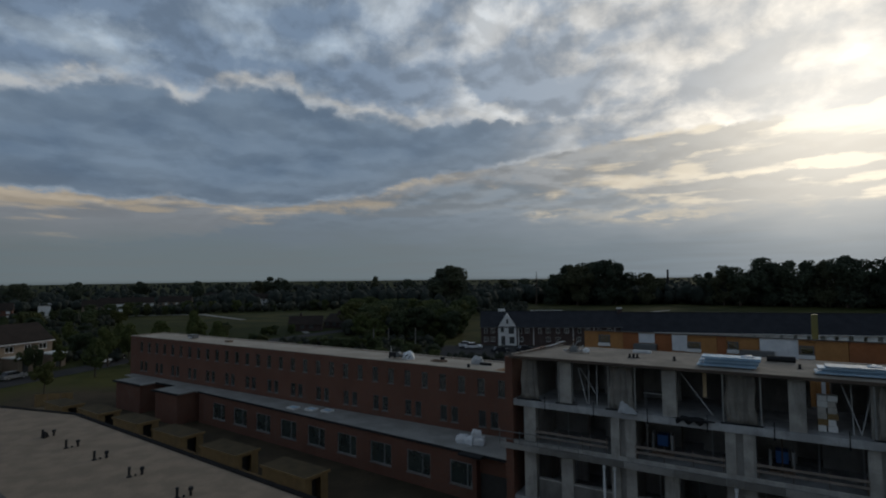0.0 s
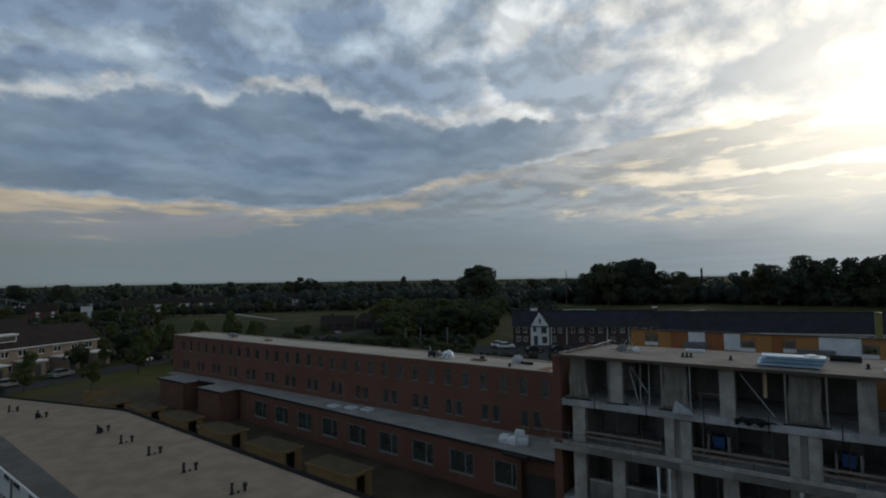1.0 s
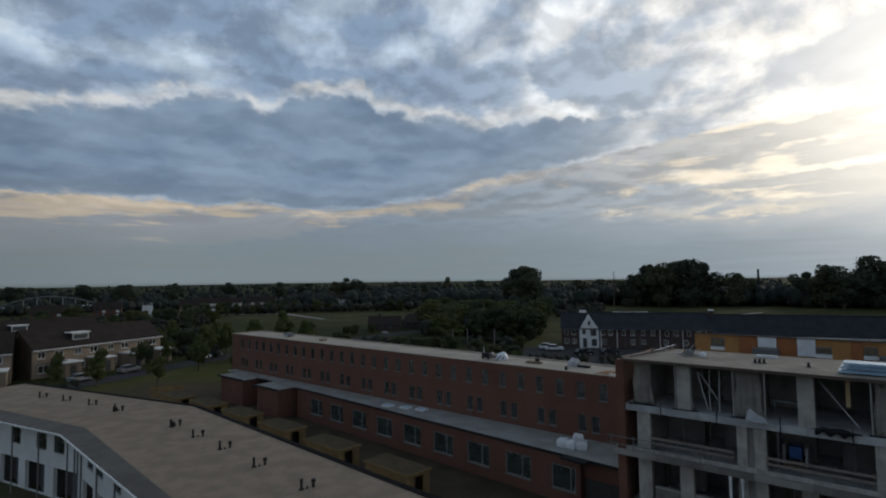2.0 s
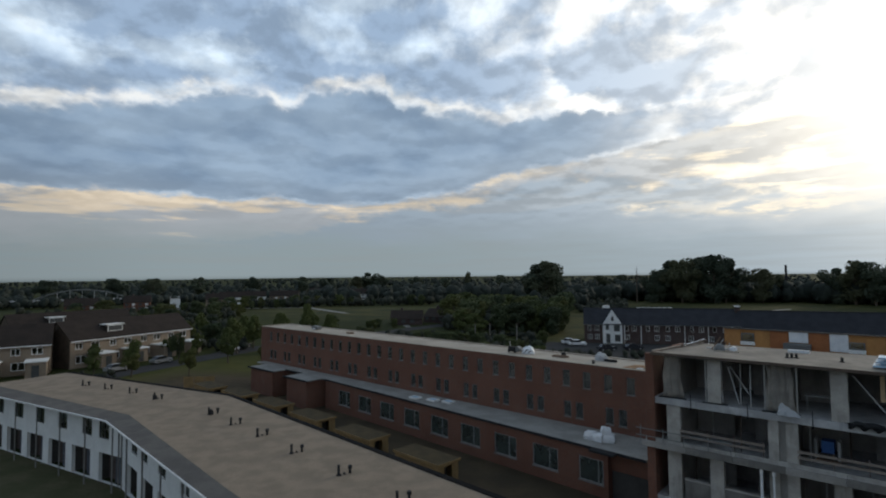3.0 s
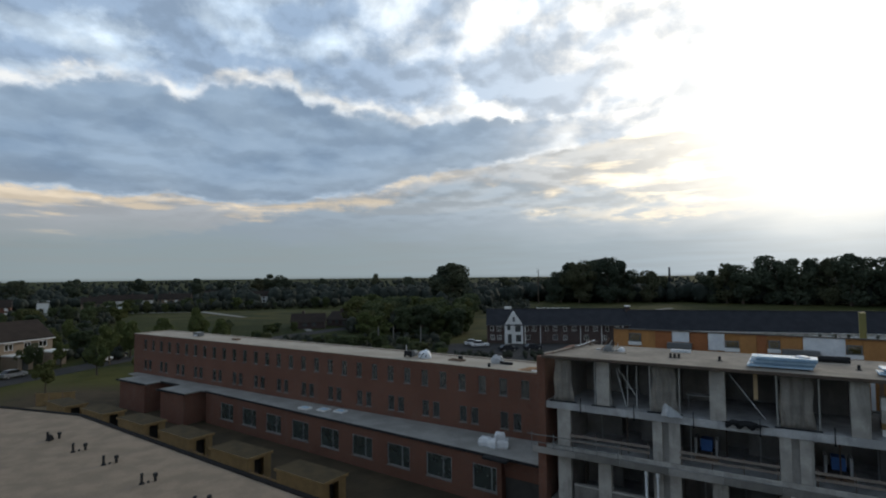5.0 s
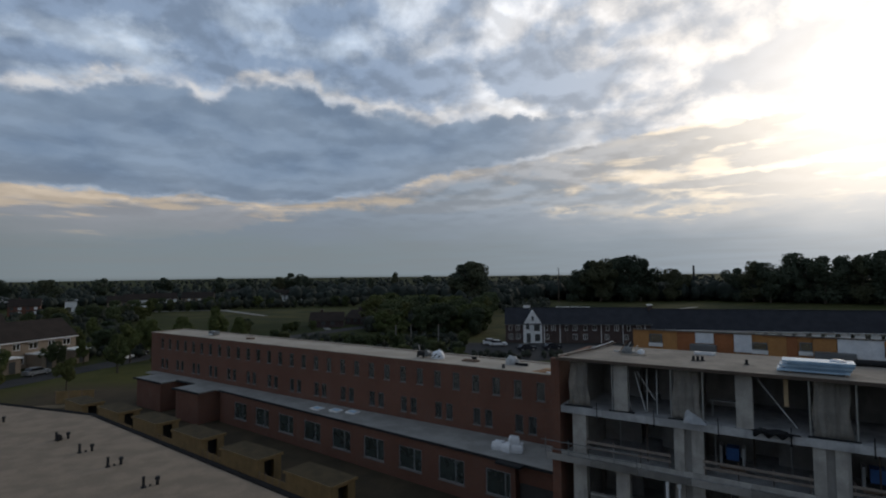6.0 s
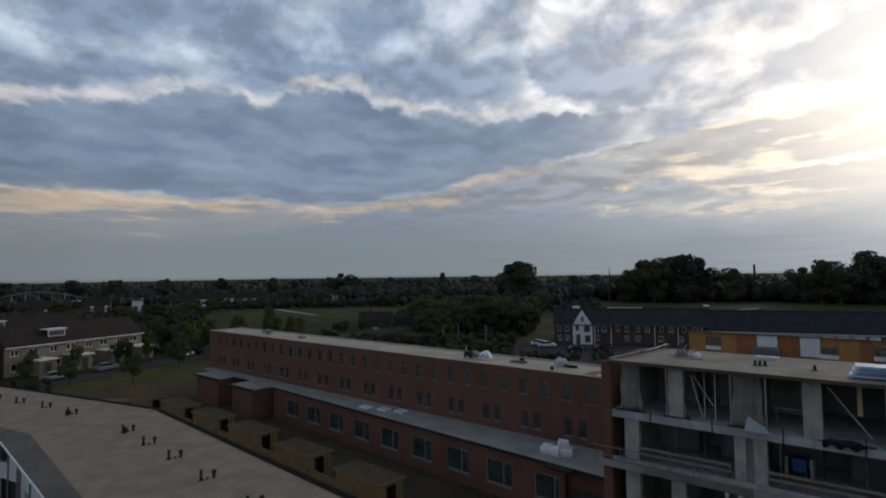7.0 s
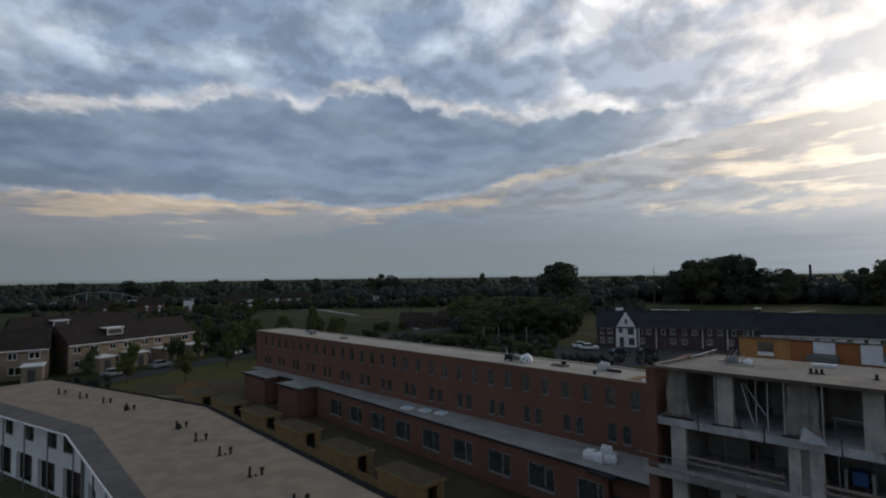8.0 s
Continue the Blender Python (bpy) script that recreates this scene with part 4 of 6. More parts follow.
def far_terrace():
    t = gabled_row("brick_row", pose(-1.5, 138.5, 0, 0, 0, -1), 35.6, 9, 4.9, 8.55, BRICK_DARK, TILE, "two-storey dark brick row with a white gable and dark tiles", [1.3, 3.1, 10.2, 12.0, 15.2, 17.3, 19.8, 22.0, 25.2, 27.3, 30.2, 32.6], False, [1.4, 3.2, 10.4, 17.3, 19.8, 25.0, 29.5])
    bm = bmesh.new()
    outline = [(4.5, 0), (9.2, 0), (9.2, 4.7), (6.85, 8.15), (4.5, 4.7)]
    f = [bm.verts.new((x, -0.35, z)) for x, z in outline]
    b = [bm.verts.new((x, 4.0, z)) for x, z in outline]
    bm.faces.new(f), bm.faces.new(b[::-1])
    for i in range(5):
        bm.faces.new((f[i], b[i], b[(i + 1) % 5], f[(i + 1) % 5]))
    bmesh.ops.recalc_face_normals(bm, faces=bm.faces)
    part("white_gable", bm, WHITE, t, "white rendered front gable")
    for x, z, w, h in ((5.2, 3.4, 0.8, 1.5), (7.2, 3.0, 1.4, 1.9), (6.6, 5.6, 0.55, 1.1), (5.3, 0.1, 1.0, 2.3), (7.4, 0.5, 1.3, 1.7)):
        part("gable_window", boxes((x, x + w, -0.42, -0.352, z, z + h)), FRAME_DARK, t)
    for k in range(7):
        part("ridge_light", boxes((13.0 + 1.25 * k, 14.0 + 1.25 * k, 4.3, 4.7, 8.64, 8.78)), WHITE_TRIM, t, "pale ridge strip")
    for x in (9.7, 13.6, 23.6, 28.8, 34.0):
        part("downpipe", rod(bmesh.new(), (x, -0.1, 0), (x, -0.1, 4.6), 0.09), WHITE_TRIM, t)
    part("chimney_cap", boxes((4.6, 6.4, 4.2, 4.8, 8.5, 9.15)), WHITE_TRIM, t)
    gabled_row("dark_roofed_row", pose(33.9, 137.0, 0, 0, 0, -10), 102, 9, 3.85, 8.3, WHITE, TILE, "long two-storey white row with dark tiles", [2 + 2.8 * k for k in range(35)], True)
    for x, y in ((34.6, 141.6),):
        c = thing("chimney", pose(x, y, 8.1), "white-capped brick chimney on the ridge", "chimney")
        part("stack", boxes((-0.5, 0.5, -0.4, 0.4, -0.5, 1.0)), BRICK_DARK, c)
        part("cap", boxes((-0.6, 0.6, -0.5, 0.5, 1.002, 1.3)), WHITE_TRIM, c)


far_terrace()


# ---- the cream houses ----
def cream_row(name, m, n, label):
    t = thing(name, m, label, "house")
    L = 6.75 * n
    D, eave, ridge = 9.0, 5.5, 9.0
    holes = []
    for k in range(n):
        o = 6.75 * k
        holes += [(o + 0.9, o + 2.3, 3.6, 4.9), (o + 3.9, o + 5.6, 3.6, 4.9), (o + 1.0, o + 3.0, 0.9, 2.4)]
    part("front_wall", pierced(bmesh.new(), 0, L, 0, 0.3, 0, eave, holes), BRICK_CREAM, t)
    part("back_wall", boxes((0, L, D - 0.3, D, 0, eave)), BRICK_CREAM, t)
    for x in (0, L - 0.3):
        bm = bmesh.new()
        v = [bm.verts.new((xx, yy, zz)) for xx in (x, x + 0.3) for yy, zz in ((0.302, 0), (D - 0.302, 0), (D - 0.302, eave), (D / 2, ridge - 0.4), (0.302, eave))]
        bm.faces.new(v[:5]), bm.faces.new(v[5:][::-1])
        for i in range(5):
            bm.faces.new((v[i], v[(i + 1) % 5], v[5 + (i + 1) % 5], v[5 + i]))
        bmesh.ops.recalc_face_normals(bm, faces=bm.faces)
        part("gable_wall", bm, GABLE_TILE, t, "brown tile-hung gable wall")
    for s in (0, 1):
        y0, y1 = (-0.5, D / 2) if s == 0 else (D + 0.5, D / 2)
        bm = bmesh.new()
        v = [bm.verts.new((x, y, z)) for x in (-0.2, L + 0.2) for y, z in ((y0, eave - 0.1), (y1, ridge), (y1, ridge - 0.22), (y0, eave - 0.3))]
        for f in ((0, 1, 2, 3), (7, 6, 5, 4), (0, 4, 5, 1), (1, 5, 6, 2), (2, 6, 7, 3), (3, 7, 4, 0)):
            bm.faces.new([v[i] for i in f])
        bmesh.ops.recalc_face_normals(bm, faces=bm.faces)
        part("roof_slope", bm, TILE_BROWN, t)
    part("gutter", boxes((-0.2, L + 0.2, -0.62, -0.502, eave - 0.34, eave - 0.16)), WHITE_TRIM, t)
    for h in holes:
        window(t, *h[:2], 0, *h[2:], mullions=((h[0] + h[1]) / 2,), bar=0.12, material=WHITE_TRIM)
    for k in range(n):
        o = 6.75 * k
        part("porch", boxes((o + 3.4, o + 6.4, -4.2, -0.01, 0, 2.7)), BRICK_CREAM, t)
        part("porch_roof", boxes((o + 3.2, o + 6.6, -4.5, -0.01, 2.702, 2.95)), WHITE_TRIM, t, "white-edged flat porch roof")
        part("porch_door", boxes((o + 4.3, o + 5.4, -4.26, -4.202, 0.05, 2.2)), FRAME_DARK, t)
    part("dormer", boxes((L * 0.28, L * 0.28 + 3.6, 1.0, 4.2, 6.2, 7.8)), TILE_BROWN, t, "brown-clad dormer")
    part("dormer_roof", boxes((L * 0.28 - 0.15, L * 0.28 + 3.75, 0.8, 4.3, 7.802, 7.98)), WHITE_TRIM, t, "white dormer edge")
    part("dormer_frame", boxes((L * 0.28 + 0.2, L * 0.28 + 3.4, 0.95, 0.998, 6.5, 7.75)), WHITE_TRIM, t)
    part("dormer_window", boxes((L * 0.28 + 0.4, L * 0.28 + 3.2, 0.91, 0.948, 6.65, 7.6)), FRAME_DARK, t)
    return t


cream_row("cream_house_row", pose(-97.2, 78.6, 0, 0, 0, 80), 4, "cream brick row with brown tiled roof and flat porches")
cream_row("cream_house_row", pose(-110.9, 59.8, 0, 0, 0, 48), 3, "cream brick row with brown tiles beside the street")
cream_row("cream_house_row", pose(-131, 92, 0, 0, 0, 70), 4, "cream brick row behind the first, brown tiles")

rl = random.Random(11)
BIG_TREES = [(-4.3, 300, 25.5, 1.15), (-5.1, 304, 23.0, 1.05), (-3.5, 306, 24.0, 1.05)] + [(6.3 + 0.95 * k, 335 + 6 * (k % 3), (17, 21, 25, 26.5, 26, 27, 27.5, 26, 19)[k], 0.95) for k in range(9)] + [(16.0, 345, 19.5, 1.0), (17.2, 360, 16, 1.0)] + [(21.5 + 1.35 * k, 350 - 4 * (k % 3), (20, 23, 22, 27, 25, 26, 25, 25, 28, 27, 26, 25, 26, 27)[k], 0.95) for k in range(14)]
BIG_TREES += [(-23.2, 500, 21, 1.2), (-21.9, 480, 18, 1.0), (-24.4, 490, 18, 1.0), (-12.5, 470, 20, 0.5), (-35, 480, 18, 1.1), (-40, 450, 18, 1.1), (-30, 470, 17, 1.0), (-18, 460, 17, 1.0), (-9, 450, 17, 1.1), (-44, 430, 18, 1.1), (-47, 440, 17, 1.0), (-52, 420, 17.5, 1.2), (-27.5, 455, 16.5, 1.0), (-15, 440, 16, 1.1), (1.5, 430, 16, 1.0), (3.5, 440, 16.5, 1.0)]
NEAR_TREES = [(-69, 77.5, 5.5, 1.0), (-78, 103, 9, 1.0), (-79, 75, 4.5, 1.3), (-95, 82, 5, 1.0), (-90, 96, 5, 1.1), (-47, 88, 5, 1.0), (-58, 84, 5.5, 0.9), (-88, 84, 6, 0.9), (-84, 92, 6.5, 0.9), (-86, 100, 5.5, 1.0), (-72, 92, 8, 0.9), (-80, 112, 9, 1.0), (-70, 108, 10, 0.9), (-66, 100, 8, 0.9), (-75, 130, 11, 1.0), (-62, 118, 9, 1.0), (-84, 72, 6, 0.9), (-110, 130, 10, 1.0), (-120, 120, 11, 1.0), (-104, 118, 8, 1.0), (-98, 128, 9, 1.1), (-90, 122, 8, 1.1), (-112, 112, 9, 1.0), (-122, 104, 10, 1.0), (-136, 120, 11, 1.0), (-145, 110, 10, 1.0)]
THICKET = [(rl.uniform(-15.5, -2.2), rl.uniform(150, 260), rl.uniform(5, 9.5), rl.uniform(1.0, 1.6)) for k in range(100)] + [(rl.uniform(-30, -5), rl.uniform(108, 150), rl.uniform(2.0, 3.6), rl.uniform(1.1, 1.8)) for k in range(45)] + [(rl.uniform(-52, -36), rl.uniform(140, 300), rl.uniform(3.5, 7.5), rl.uniform(1.0, 1.6)) for k in range(46)] + [(rl.uniform(-36, -16), rl.uniform(300, 325), rl.uniform(4, 7), rl.uniform(1.0, 1.6)) for k in range(20)] + [(rl.uniform(-36, -17), rl.uniform(175, 190), rl.uniform(2, 4), 1.3) for k in range(10)]
FAR_ROWS = [(-62, 62, 420, 560, 520, 6.5, 10), (-62, 62, 600, 900, 620, 7, 10.5), (-62, 62, 950, 1500, 420, 7.5, 10.5), (-62, 62, 1600, 2500, 420, 7, 9.5), (-62, -28, 372, 430, 170, 5, 8), (-28, 3, 335, 430, 170, 8, 12.5), (3, 20, 362, 430, 120, 9, 14), (20, 62, 380, 450, 180, 11, 16), (4, 45, 348, 372, 260, 8, 14), (-7, 0, 285, 310, 40, 5, 10)]
SCRUB_ROWS = [(-52, -47.5, 104, 112, 26, 0.9, 1.7), (-5, 5, 112, 118, 45, 0.8, 1.8), (-31, -5, 108, 150, 270, 1.0, 2.6), (-54, -36, 135, 178, 180, 1.0, 2.8), (-15.5, -2.5, 165, 330, 330, 2.0, 6.5), (-2.5, 4, 240, 330, 80, 2.0, 4.5), (-54, -37, 178, 325, 250, 1.5, 4.2), (-36, -15, 305, 345, 160, 2.5, 6)]


# ---- trees ----
def crown_mesh(name, material, seed, lobes, leaves, size, low=0.34):
    """A crown of many small bent leaf clumps over an uneven set of lobes; unit tree: height 1, trunk at the origin."""
    r = random.Random(seed)
    verts, faces = [], []
    balls = []
    for _ in range(lobes):
        h = r.uniform(low, 0.9)
        w = 0.30 * math.sin(math.pi * min(1, max(0.12, (h - 0.1) / 0.95))) + 0.05
        a = r.uniform(0, math.tau)
        d = w * r.uniform(0.15, 0.95)
        balls.append((Vector((d * math.cos(a), d * math.sin(a), h)), r.uniform(0.08, 0.15)))
    balls.append((Vector((0, 0, 0.62)), 0.24))
    for _ in range(leaves):
        c, rad = r.choice(balls)
        n = Vector((r.gauss(0, 1), r.gauss(0, 1), r.gauss(0, 1))).normalized()
        p = c + n * rad * r.uniform(0.7, 1.1)
        if p.z < 0.02 or p.z > 1.0:
            continue
        s = size * r.uniform(0.5, 1.4)
        u = n.cross(Vector((r.gauss(0, 1), r.gauss(0, 1), r.gauss(0, 1)))).normalized()
        w = (n * r.uniform(0.2, 1.0) + u.cross(n) * r.uniform(0.3, 1.0)).normalized()
        i = len(verts)
        verts += [p - u * s, p - w * s * 0.7, p + u * s, p + w * s * r.uniform(0.5, 1.0), p + n * s * 0.5]
        faces += [(i, i + 1, i + 4), (i + 1, i + 2, i + 4), (i + 2, i + 3, i + 4), (i + 3, i, i + 4)]
    me = bpy.data.meshes.new(name)
    me.from_pydata([tuple(v) for v in verts], [], faces)
    me.materials.append(material)
    return me


def trunk_mesh(seed):
    r = random.Random(seed)
    bm = bmesh.new()
    rod(bm, (0, 0, 0), (0.01, 0, 0.3), 0.028, 0.02, 8)
    rod(bm, (0.01, 0, 0.295), (0, 0.01, 0.7), 0.02, 0.008, 7)
    for k in range(6):
        a, h = k * 1.1 + r.random(), 0.22 + 0.07 * k
        rod(bm, (0.005, 0, h), (0.2 * math.cos(a), 0.2 * math.sin(a), h + r.uniform(0.12, 0.24)), 0.011, 0.004, 6)
    me = bpy.data.meshes.new("trunk")
    bm.to_mesh(me), bm.free()
    me.materials.append(BARK)
    return me


TRUNKS = [trunk_mesh(k) for k in range(3)]
CROWNS = [crown_mesh("crown", LEAF, 10 + k, 13, 2600, 0.028) for k in range(4)]
CROWNS_DARK = [crown_mesh("crown", LEAF_TALL_HAZED, 30 + k, 20, 3600, 0.027, 0.14) for k in range(4)]
BUSHES = [crown_mesh("crown", LEAF if k % 2 else LEAF_DARK, 50 + k, 18, 2600, 0.034, 0.12) for k in range(5)]
rt = random.Random(5)


def tree(x, y, h, wide=1.0, dark=False, label="", group="", crowns=None):
    t = thing("tree", pose(x, y, 0, 0, 0, rt.uniform(0, 360)), label or "leafy deciduous tree standing in grass", "tree", group)
    for name, me in (("trunk", rt.choice(TRUNKS)), ("crown", rt.choice(crowns or (CROWNS_DARK if dark else CROWNS)))):
        ob = new(name, me)
        ob.parent = t
        ob.scale = (h * wide, h * wide, h)
    return t


def at_view(az, d):
    return d * math.sin(radians(az)), d * math.cos(radians(az))


# big trees beyond the meadow: azimuth, distance, height, width
for az, d, h, w in BIG_TREES:
    tree(*at_view(az, d), h, w * 1.12, True, "tall dark full-crowned tree beyond the meadow", "tall trees beyond the meadow")
for x, y, h, w in NEAR_TREES:
    tree(x, y, h * (0.72 if x < -97 and y > 100 else 0.9), w * 0.9, False, "mid-green garden tree beside the street", "street and garden trees")
for az, d, h, w in THICKET:
    tree(*at_view(az, d), h, w, rt.random() < 0.5, "bushy green tree in the rough ground", "thicket behind the brick terrace", BUSHES)


def far_wood(name, rows, seed, label, category, leaves):
    """Hundreds of distant crowns as one mass: a lumpy body each, ragged with leaf clumps.
    rows: azimuth from, to, distance from, to, count, height from, to."""
    r = random.Random(seed)
    ball = bmesh.new()
    bmesh.ops.create_icosphere(ball, subdivisions=2, radius=1.0)
    ball.verts.ensure_lookup_table()
    base = [v.co.copy() for v in ball.verts]
    tris = [[v.index for v in f.verts] for f in ball.faces]
    ball.free()
    verts, faces = [], []
    for a0, a1, d0, d1, n, h0, h1 in rows:
        for _ in range(n):
            x, y = at_view(r.uniform(a0, a1), r.uniform(d0, d1))
            h, w, q = r.uniform(h0, h1), r.uniform(0.32, 0.55), Vector((r.uniform(0, 90), r.uniform(0, 90), 0))
            i = len(verts)
            for c in base:
                k = 0.8 + 0.5 * noise.noise(c * 1.5 + q) + 0.3 * noise.noise(c * 4.1 + q)
                verts.append((x + h * w * k * c.x, y + h * w * k * c.y, h * max(0.0, 0.48 + 0.5 * k * c.z)))
            faces += [tuple(i + j for j in f) for f in tris]
            for _ in range(leaves):
                c = r.choice(base)
                k = 0.8 + 0.5 * noise.noise(c * 1.5 + q) + 0.3 * noise.noise(c * 4.1 + q) + r.uniform(-0.05, 0.16)
                p = Vector((x + h * w * k * c.x, y + h * w * k * c.y, h * max(0.02, 0.48 + 0.5 * k * c.z)))
                s = h * r.uniform(0.03, 0.085)
                u = Vector((r.gauss(0, 1), r.gauss(0, 1), r.gauss(0, 1))).normalized() * s
                v = Vector((r.gauss(0, 1), r.gauss(0, 1), r.gauss(0, 1))).normalized() * s
                i = len(verts)
                verts += [tuple(p - u), tuple(p + v), tuple(p + u), tuple(p - v)]
                faces += [(i, i + 1, i + 2), (i, i + 2, i + 3)]
    me = bpy.data.meshes.new(name)
    me.from_pydata(verts, [], faces)
    me.materials.append(LEAF_FAR_HAZED)
    me.shade_smooth()
    return tagged(new(name, me), label, category, "", "stuff")


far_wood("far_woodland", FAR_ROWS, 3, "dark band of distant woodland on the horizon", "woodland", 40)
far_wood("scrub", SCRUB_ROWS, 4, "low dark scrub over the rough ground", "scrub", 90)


# ---- site clutter on and in the concrete building ----
SITE = pose(FX, FY, 0, 0, 0, FA)


def on_site(name, x, y, z, label, category, group=""):
    return thing(name, SITE @ pose(x, y, z), label, category, group)


def drape(x0, x1, z0, z1, seed, spread=0.0):
    """A hanging sheet with folds, pulled in or out at its foot."""
    r = random.Random(seed)
    bm = bmesh.new()
    n, m = 22, 8
    ph = [r.uniform(0, 6.3) for _ in range(3)]
    rows = []
    for j in range(m + 1):
        v = j / m
        row = []
        for i in range(n + 1):
            u = i / n
            x = x0 + (x1 - x0) * u + spread * (1 - v) ** 2 * (u - 0.3) + 0.05 * math.sin(9 * v + ph[2])
            y = 0.05 * math.sin(17 * u + ph[0]) + 0.035 * math.sin(37 * u + ph[1] + 2 * v) - 0.18 * spread * (1 - v)
            row.append(bm.verts.new((x, y, z0 + (z1 - z0) * v + 0.03 * math.sin(11 * u) * (1 - v))))
        rows.append(row)
    for j in range(m):
        for i in range(n):
            bm.faces.new((rows[j][i], rows[j][i + 1], rows[j + 1][i + 1], rows[j + 1][i]))
    bmesh.ops.solidify(bm, geom=bm.faces[:], thickness=0.012)
    return bm


for k, (a, b, sp) in enumerate(((0.5, 1.55, 0.25), (3.1, 3.9, 0.2), (6.25, 7.5, 0.25), (12.4, 13.8, 0.1), (18.9, 20.2, 0.15), (24.6, 25.9, 0.1))):
    t = on_site("plastic_sheet", a, 0.28, 9.65, "grey plastic sheeting hung across the open storey", "sheeting", "hung sheets")
    part("sheet", drape(0, b - a, 0.02, 2.74, 40 + k, sp), SHEET if k == 1 else SHEET_TAN, t, smooth=True)
    part("top_batten", boxes((-0.02, b - a + 0.02, -0.1, -0.06, 2.68, 2.745)), CONCRETE_DARK, t)
    part("foot_batten", beam(bmesh.new(), (-0.25, -0.2, 0.04), (b - a + 0.35, -0.12, 0.05), 0.07, 0.07), EDGE, t, "dark batten weighing down the foot")

for k, x in enumerate((3.02, 6.15, 7.7, 12.28, 14.05, 18.75, 20.3, 24.5)):
    t = on_site("steel_prop", x, 0.25, 9.65, "pale steel prop between floor and ceiling", "prop", "steel props")
    part("tube", rod(bmesh.new(), (0, 0, 0.02), (0, 0, 2.7), 0.045), STEEL, t)
    part("base_plate", boxes((-0.1, 0.1, -0.1, 0.1, 0, 0.02)), STEEL, t)
    part("head_plate", boxes((-0.1, 0.1, -0.1, 0.1, 2.702, 2.74)), STEEL, t)

for a, b in (((4.2, 0.6, 11.9), (4.75, 0.6, 9.72)), ((4.28, 0.75, 11.9), (5.25, 0.75, 10.4)), ((4.8, 0.85, 12.1), (4.78, 0.85, 9.68)), ((5.35, 0.7, 12.1), (5.33, 0.7, 9.68)), ((10.15, 0.7, 12.05), (11.75, 0.6, 9.9)), ((17.5, 0.6, 12.2), (18.25, 0.6, 9.75)), ((18.75, 0.7, 12.1), (18.25, 0.7, 9.75)), ((17.9, 0.8, 12.2), (17.95, 0.8, 9.68))):
    t = on_site("brace", a[0], a[1], 9.65, "pale timber brace leaning in the open storey", "brace", "braces")
    part("plank", beam(bmesh.new(), (0, 0, a[2] - 9.65), (b[0] - a[0], b[1] - a[1], max(0.03, b[2] - 9.65)), 0.065, 0.05), SHEET, t)

# guard rails of planks along the second storey
for a, b in ((1.5, 6.1), (7.65, 12.3), (13.75, 18.4), (19.8, 24.4)):
    t = on_site("guard_rail", a, 0.0, 6.75, "weathered plank guard rail along the slab edge", "rail", "guard rails")
    for z in (0.62, 0.93):
        part("rail_plank", boxes((0, b - a, -0.02, 0.03, z, z + 0.13)), GREY_TIMBER, t)
    n = 4
    for k in range(n):
        x = 0.1 + (b - a - 0.2) * k / (n - 1)
        part("post", boxes((x - 0.025, x + 0.025, 0.032, 0.09, 0, 1.2)), RUST_EDGE, t)

# the work deck hung outside the second slab
for k in range(8):
    x = -0.6 + 2.6 * k
    t = on_site("scaffold_deck", x, -0.72, 6.75, "grey scaffold deck bracketed to the slab edge", "scaffold", "scaffold decks")
    for j in range(3):
        part("deck_board", boxes((0.03 * (j % 2), 2.55 + 0.03 * (j % 2), 0.03 + 0.225 * j, 0.24 + 0.225 * j, 0.004 * j, 0.05 + 0.004 * j)), (SHEET, CONCRETE, STEEL, PIER)[(k + j * 3) % 4], t)
    part("fascia", boxes((0, 2.58, -0.02, 0.015, -0.12, 0.26)), PARAPET if k % 3 else CONCRETE_DARK, t)
    part("toe_board", beam(bmesh.new(), (0.0, 0.66, 0.2), (2.58, 0.66, 0.2), 0.04, 0.26), PIER, t, "pale toe board against the slab")
    for bx in (0.3, 2.2):
        part("bracket", beam(bmesh.new(), (bx, 0.02, -0.035), (bx, 0.69, -0.035), 0.06, 0.06), STEEL, t)
        part("strut", beam(bmesh.new(), (bx, 0.05, -0.08), (bx, 0.68, -0.3), 0.05, 0.05), STEEL, t)
    if k < 2:
        for z in (0.5, 0.95):
            part("tube", rod(bmesh.new(), (-0.4, 0.0, z), (2.58, 0.0, z), 0.024), FRAME_GREY, t)
        for px in (-0.1, 1.3, 2.5):
            part("standard", rod(bmesh.new(), (px, 0.03, 0.05), (px, 0.03, 1.1), 0.024), FRAME_GREY, t)

# edge posts under the top slab's rim
for k in range(7):
    t = on_site("edge_post", 2.2 + 3.1 * k, -0.06, 9.3, "short dark steel post clamped to the slab edge", "post", "edge posts")
    part("upright", rod(bmesh.new(), (0, 0, -0.1), (0, 0, 0.75), 0.025), EDGE, t)
    part("clamp", boxes((-0.05, 0.05, -0.04, 0.04, -0.15, -0.102)), EDGE, t)

for x in (5.95, 6.55, 12.8, 18.9):
    t = on_site("drain_pipe", x, -0.4, 0.0, "white plastic pipe standing before the storeys", "pipe", "white pipes")
    part("tube", rod(bmesh.new(), (0, 0, 0), (0, 0, 6.4), 0.075 if x != 6.55 else 0.05), PLASTIC_WHITE, t)
    part("socket", rod(bmesh.new(), (0, 0, 6.3), (0, 0, 6.55), 0.095), PLASTIC_WHITE, t)


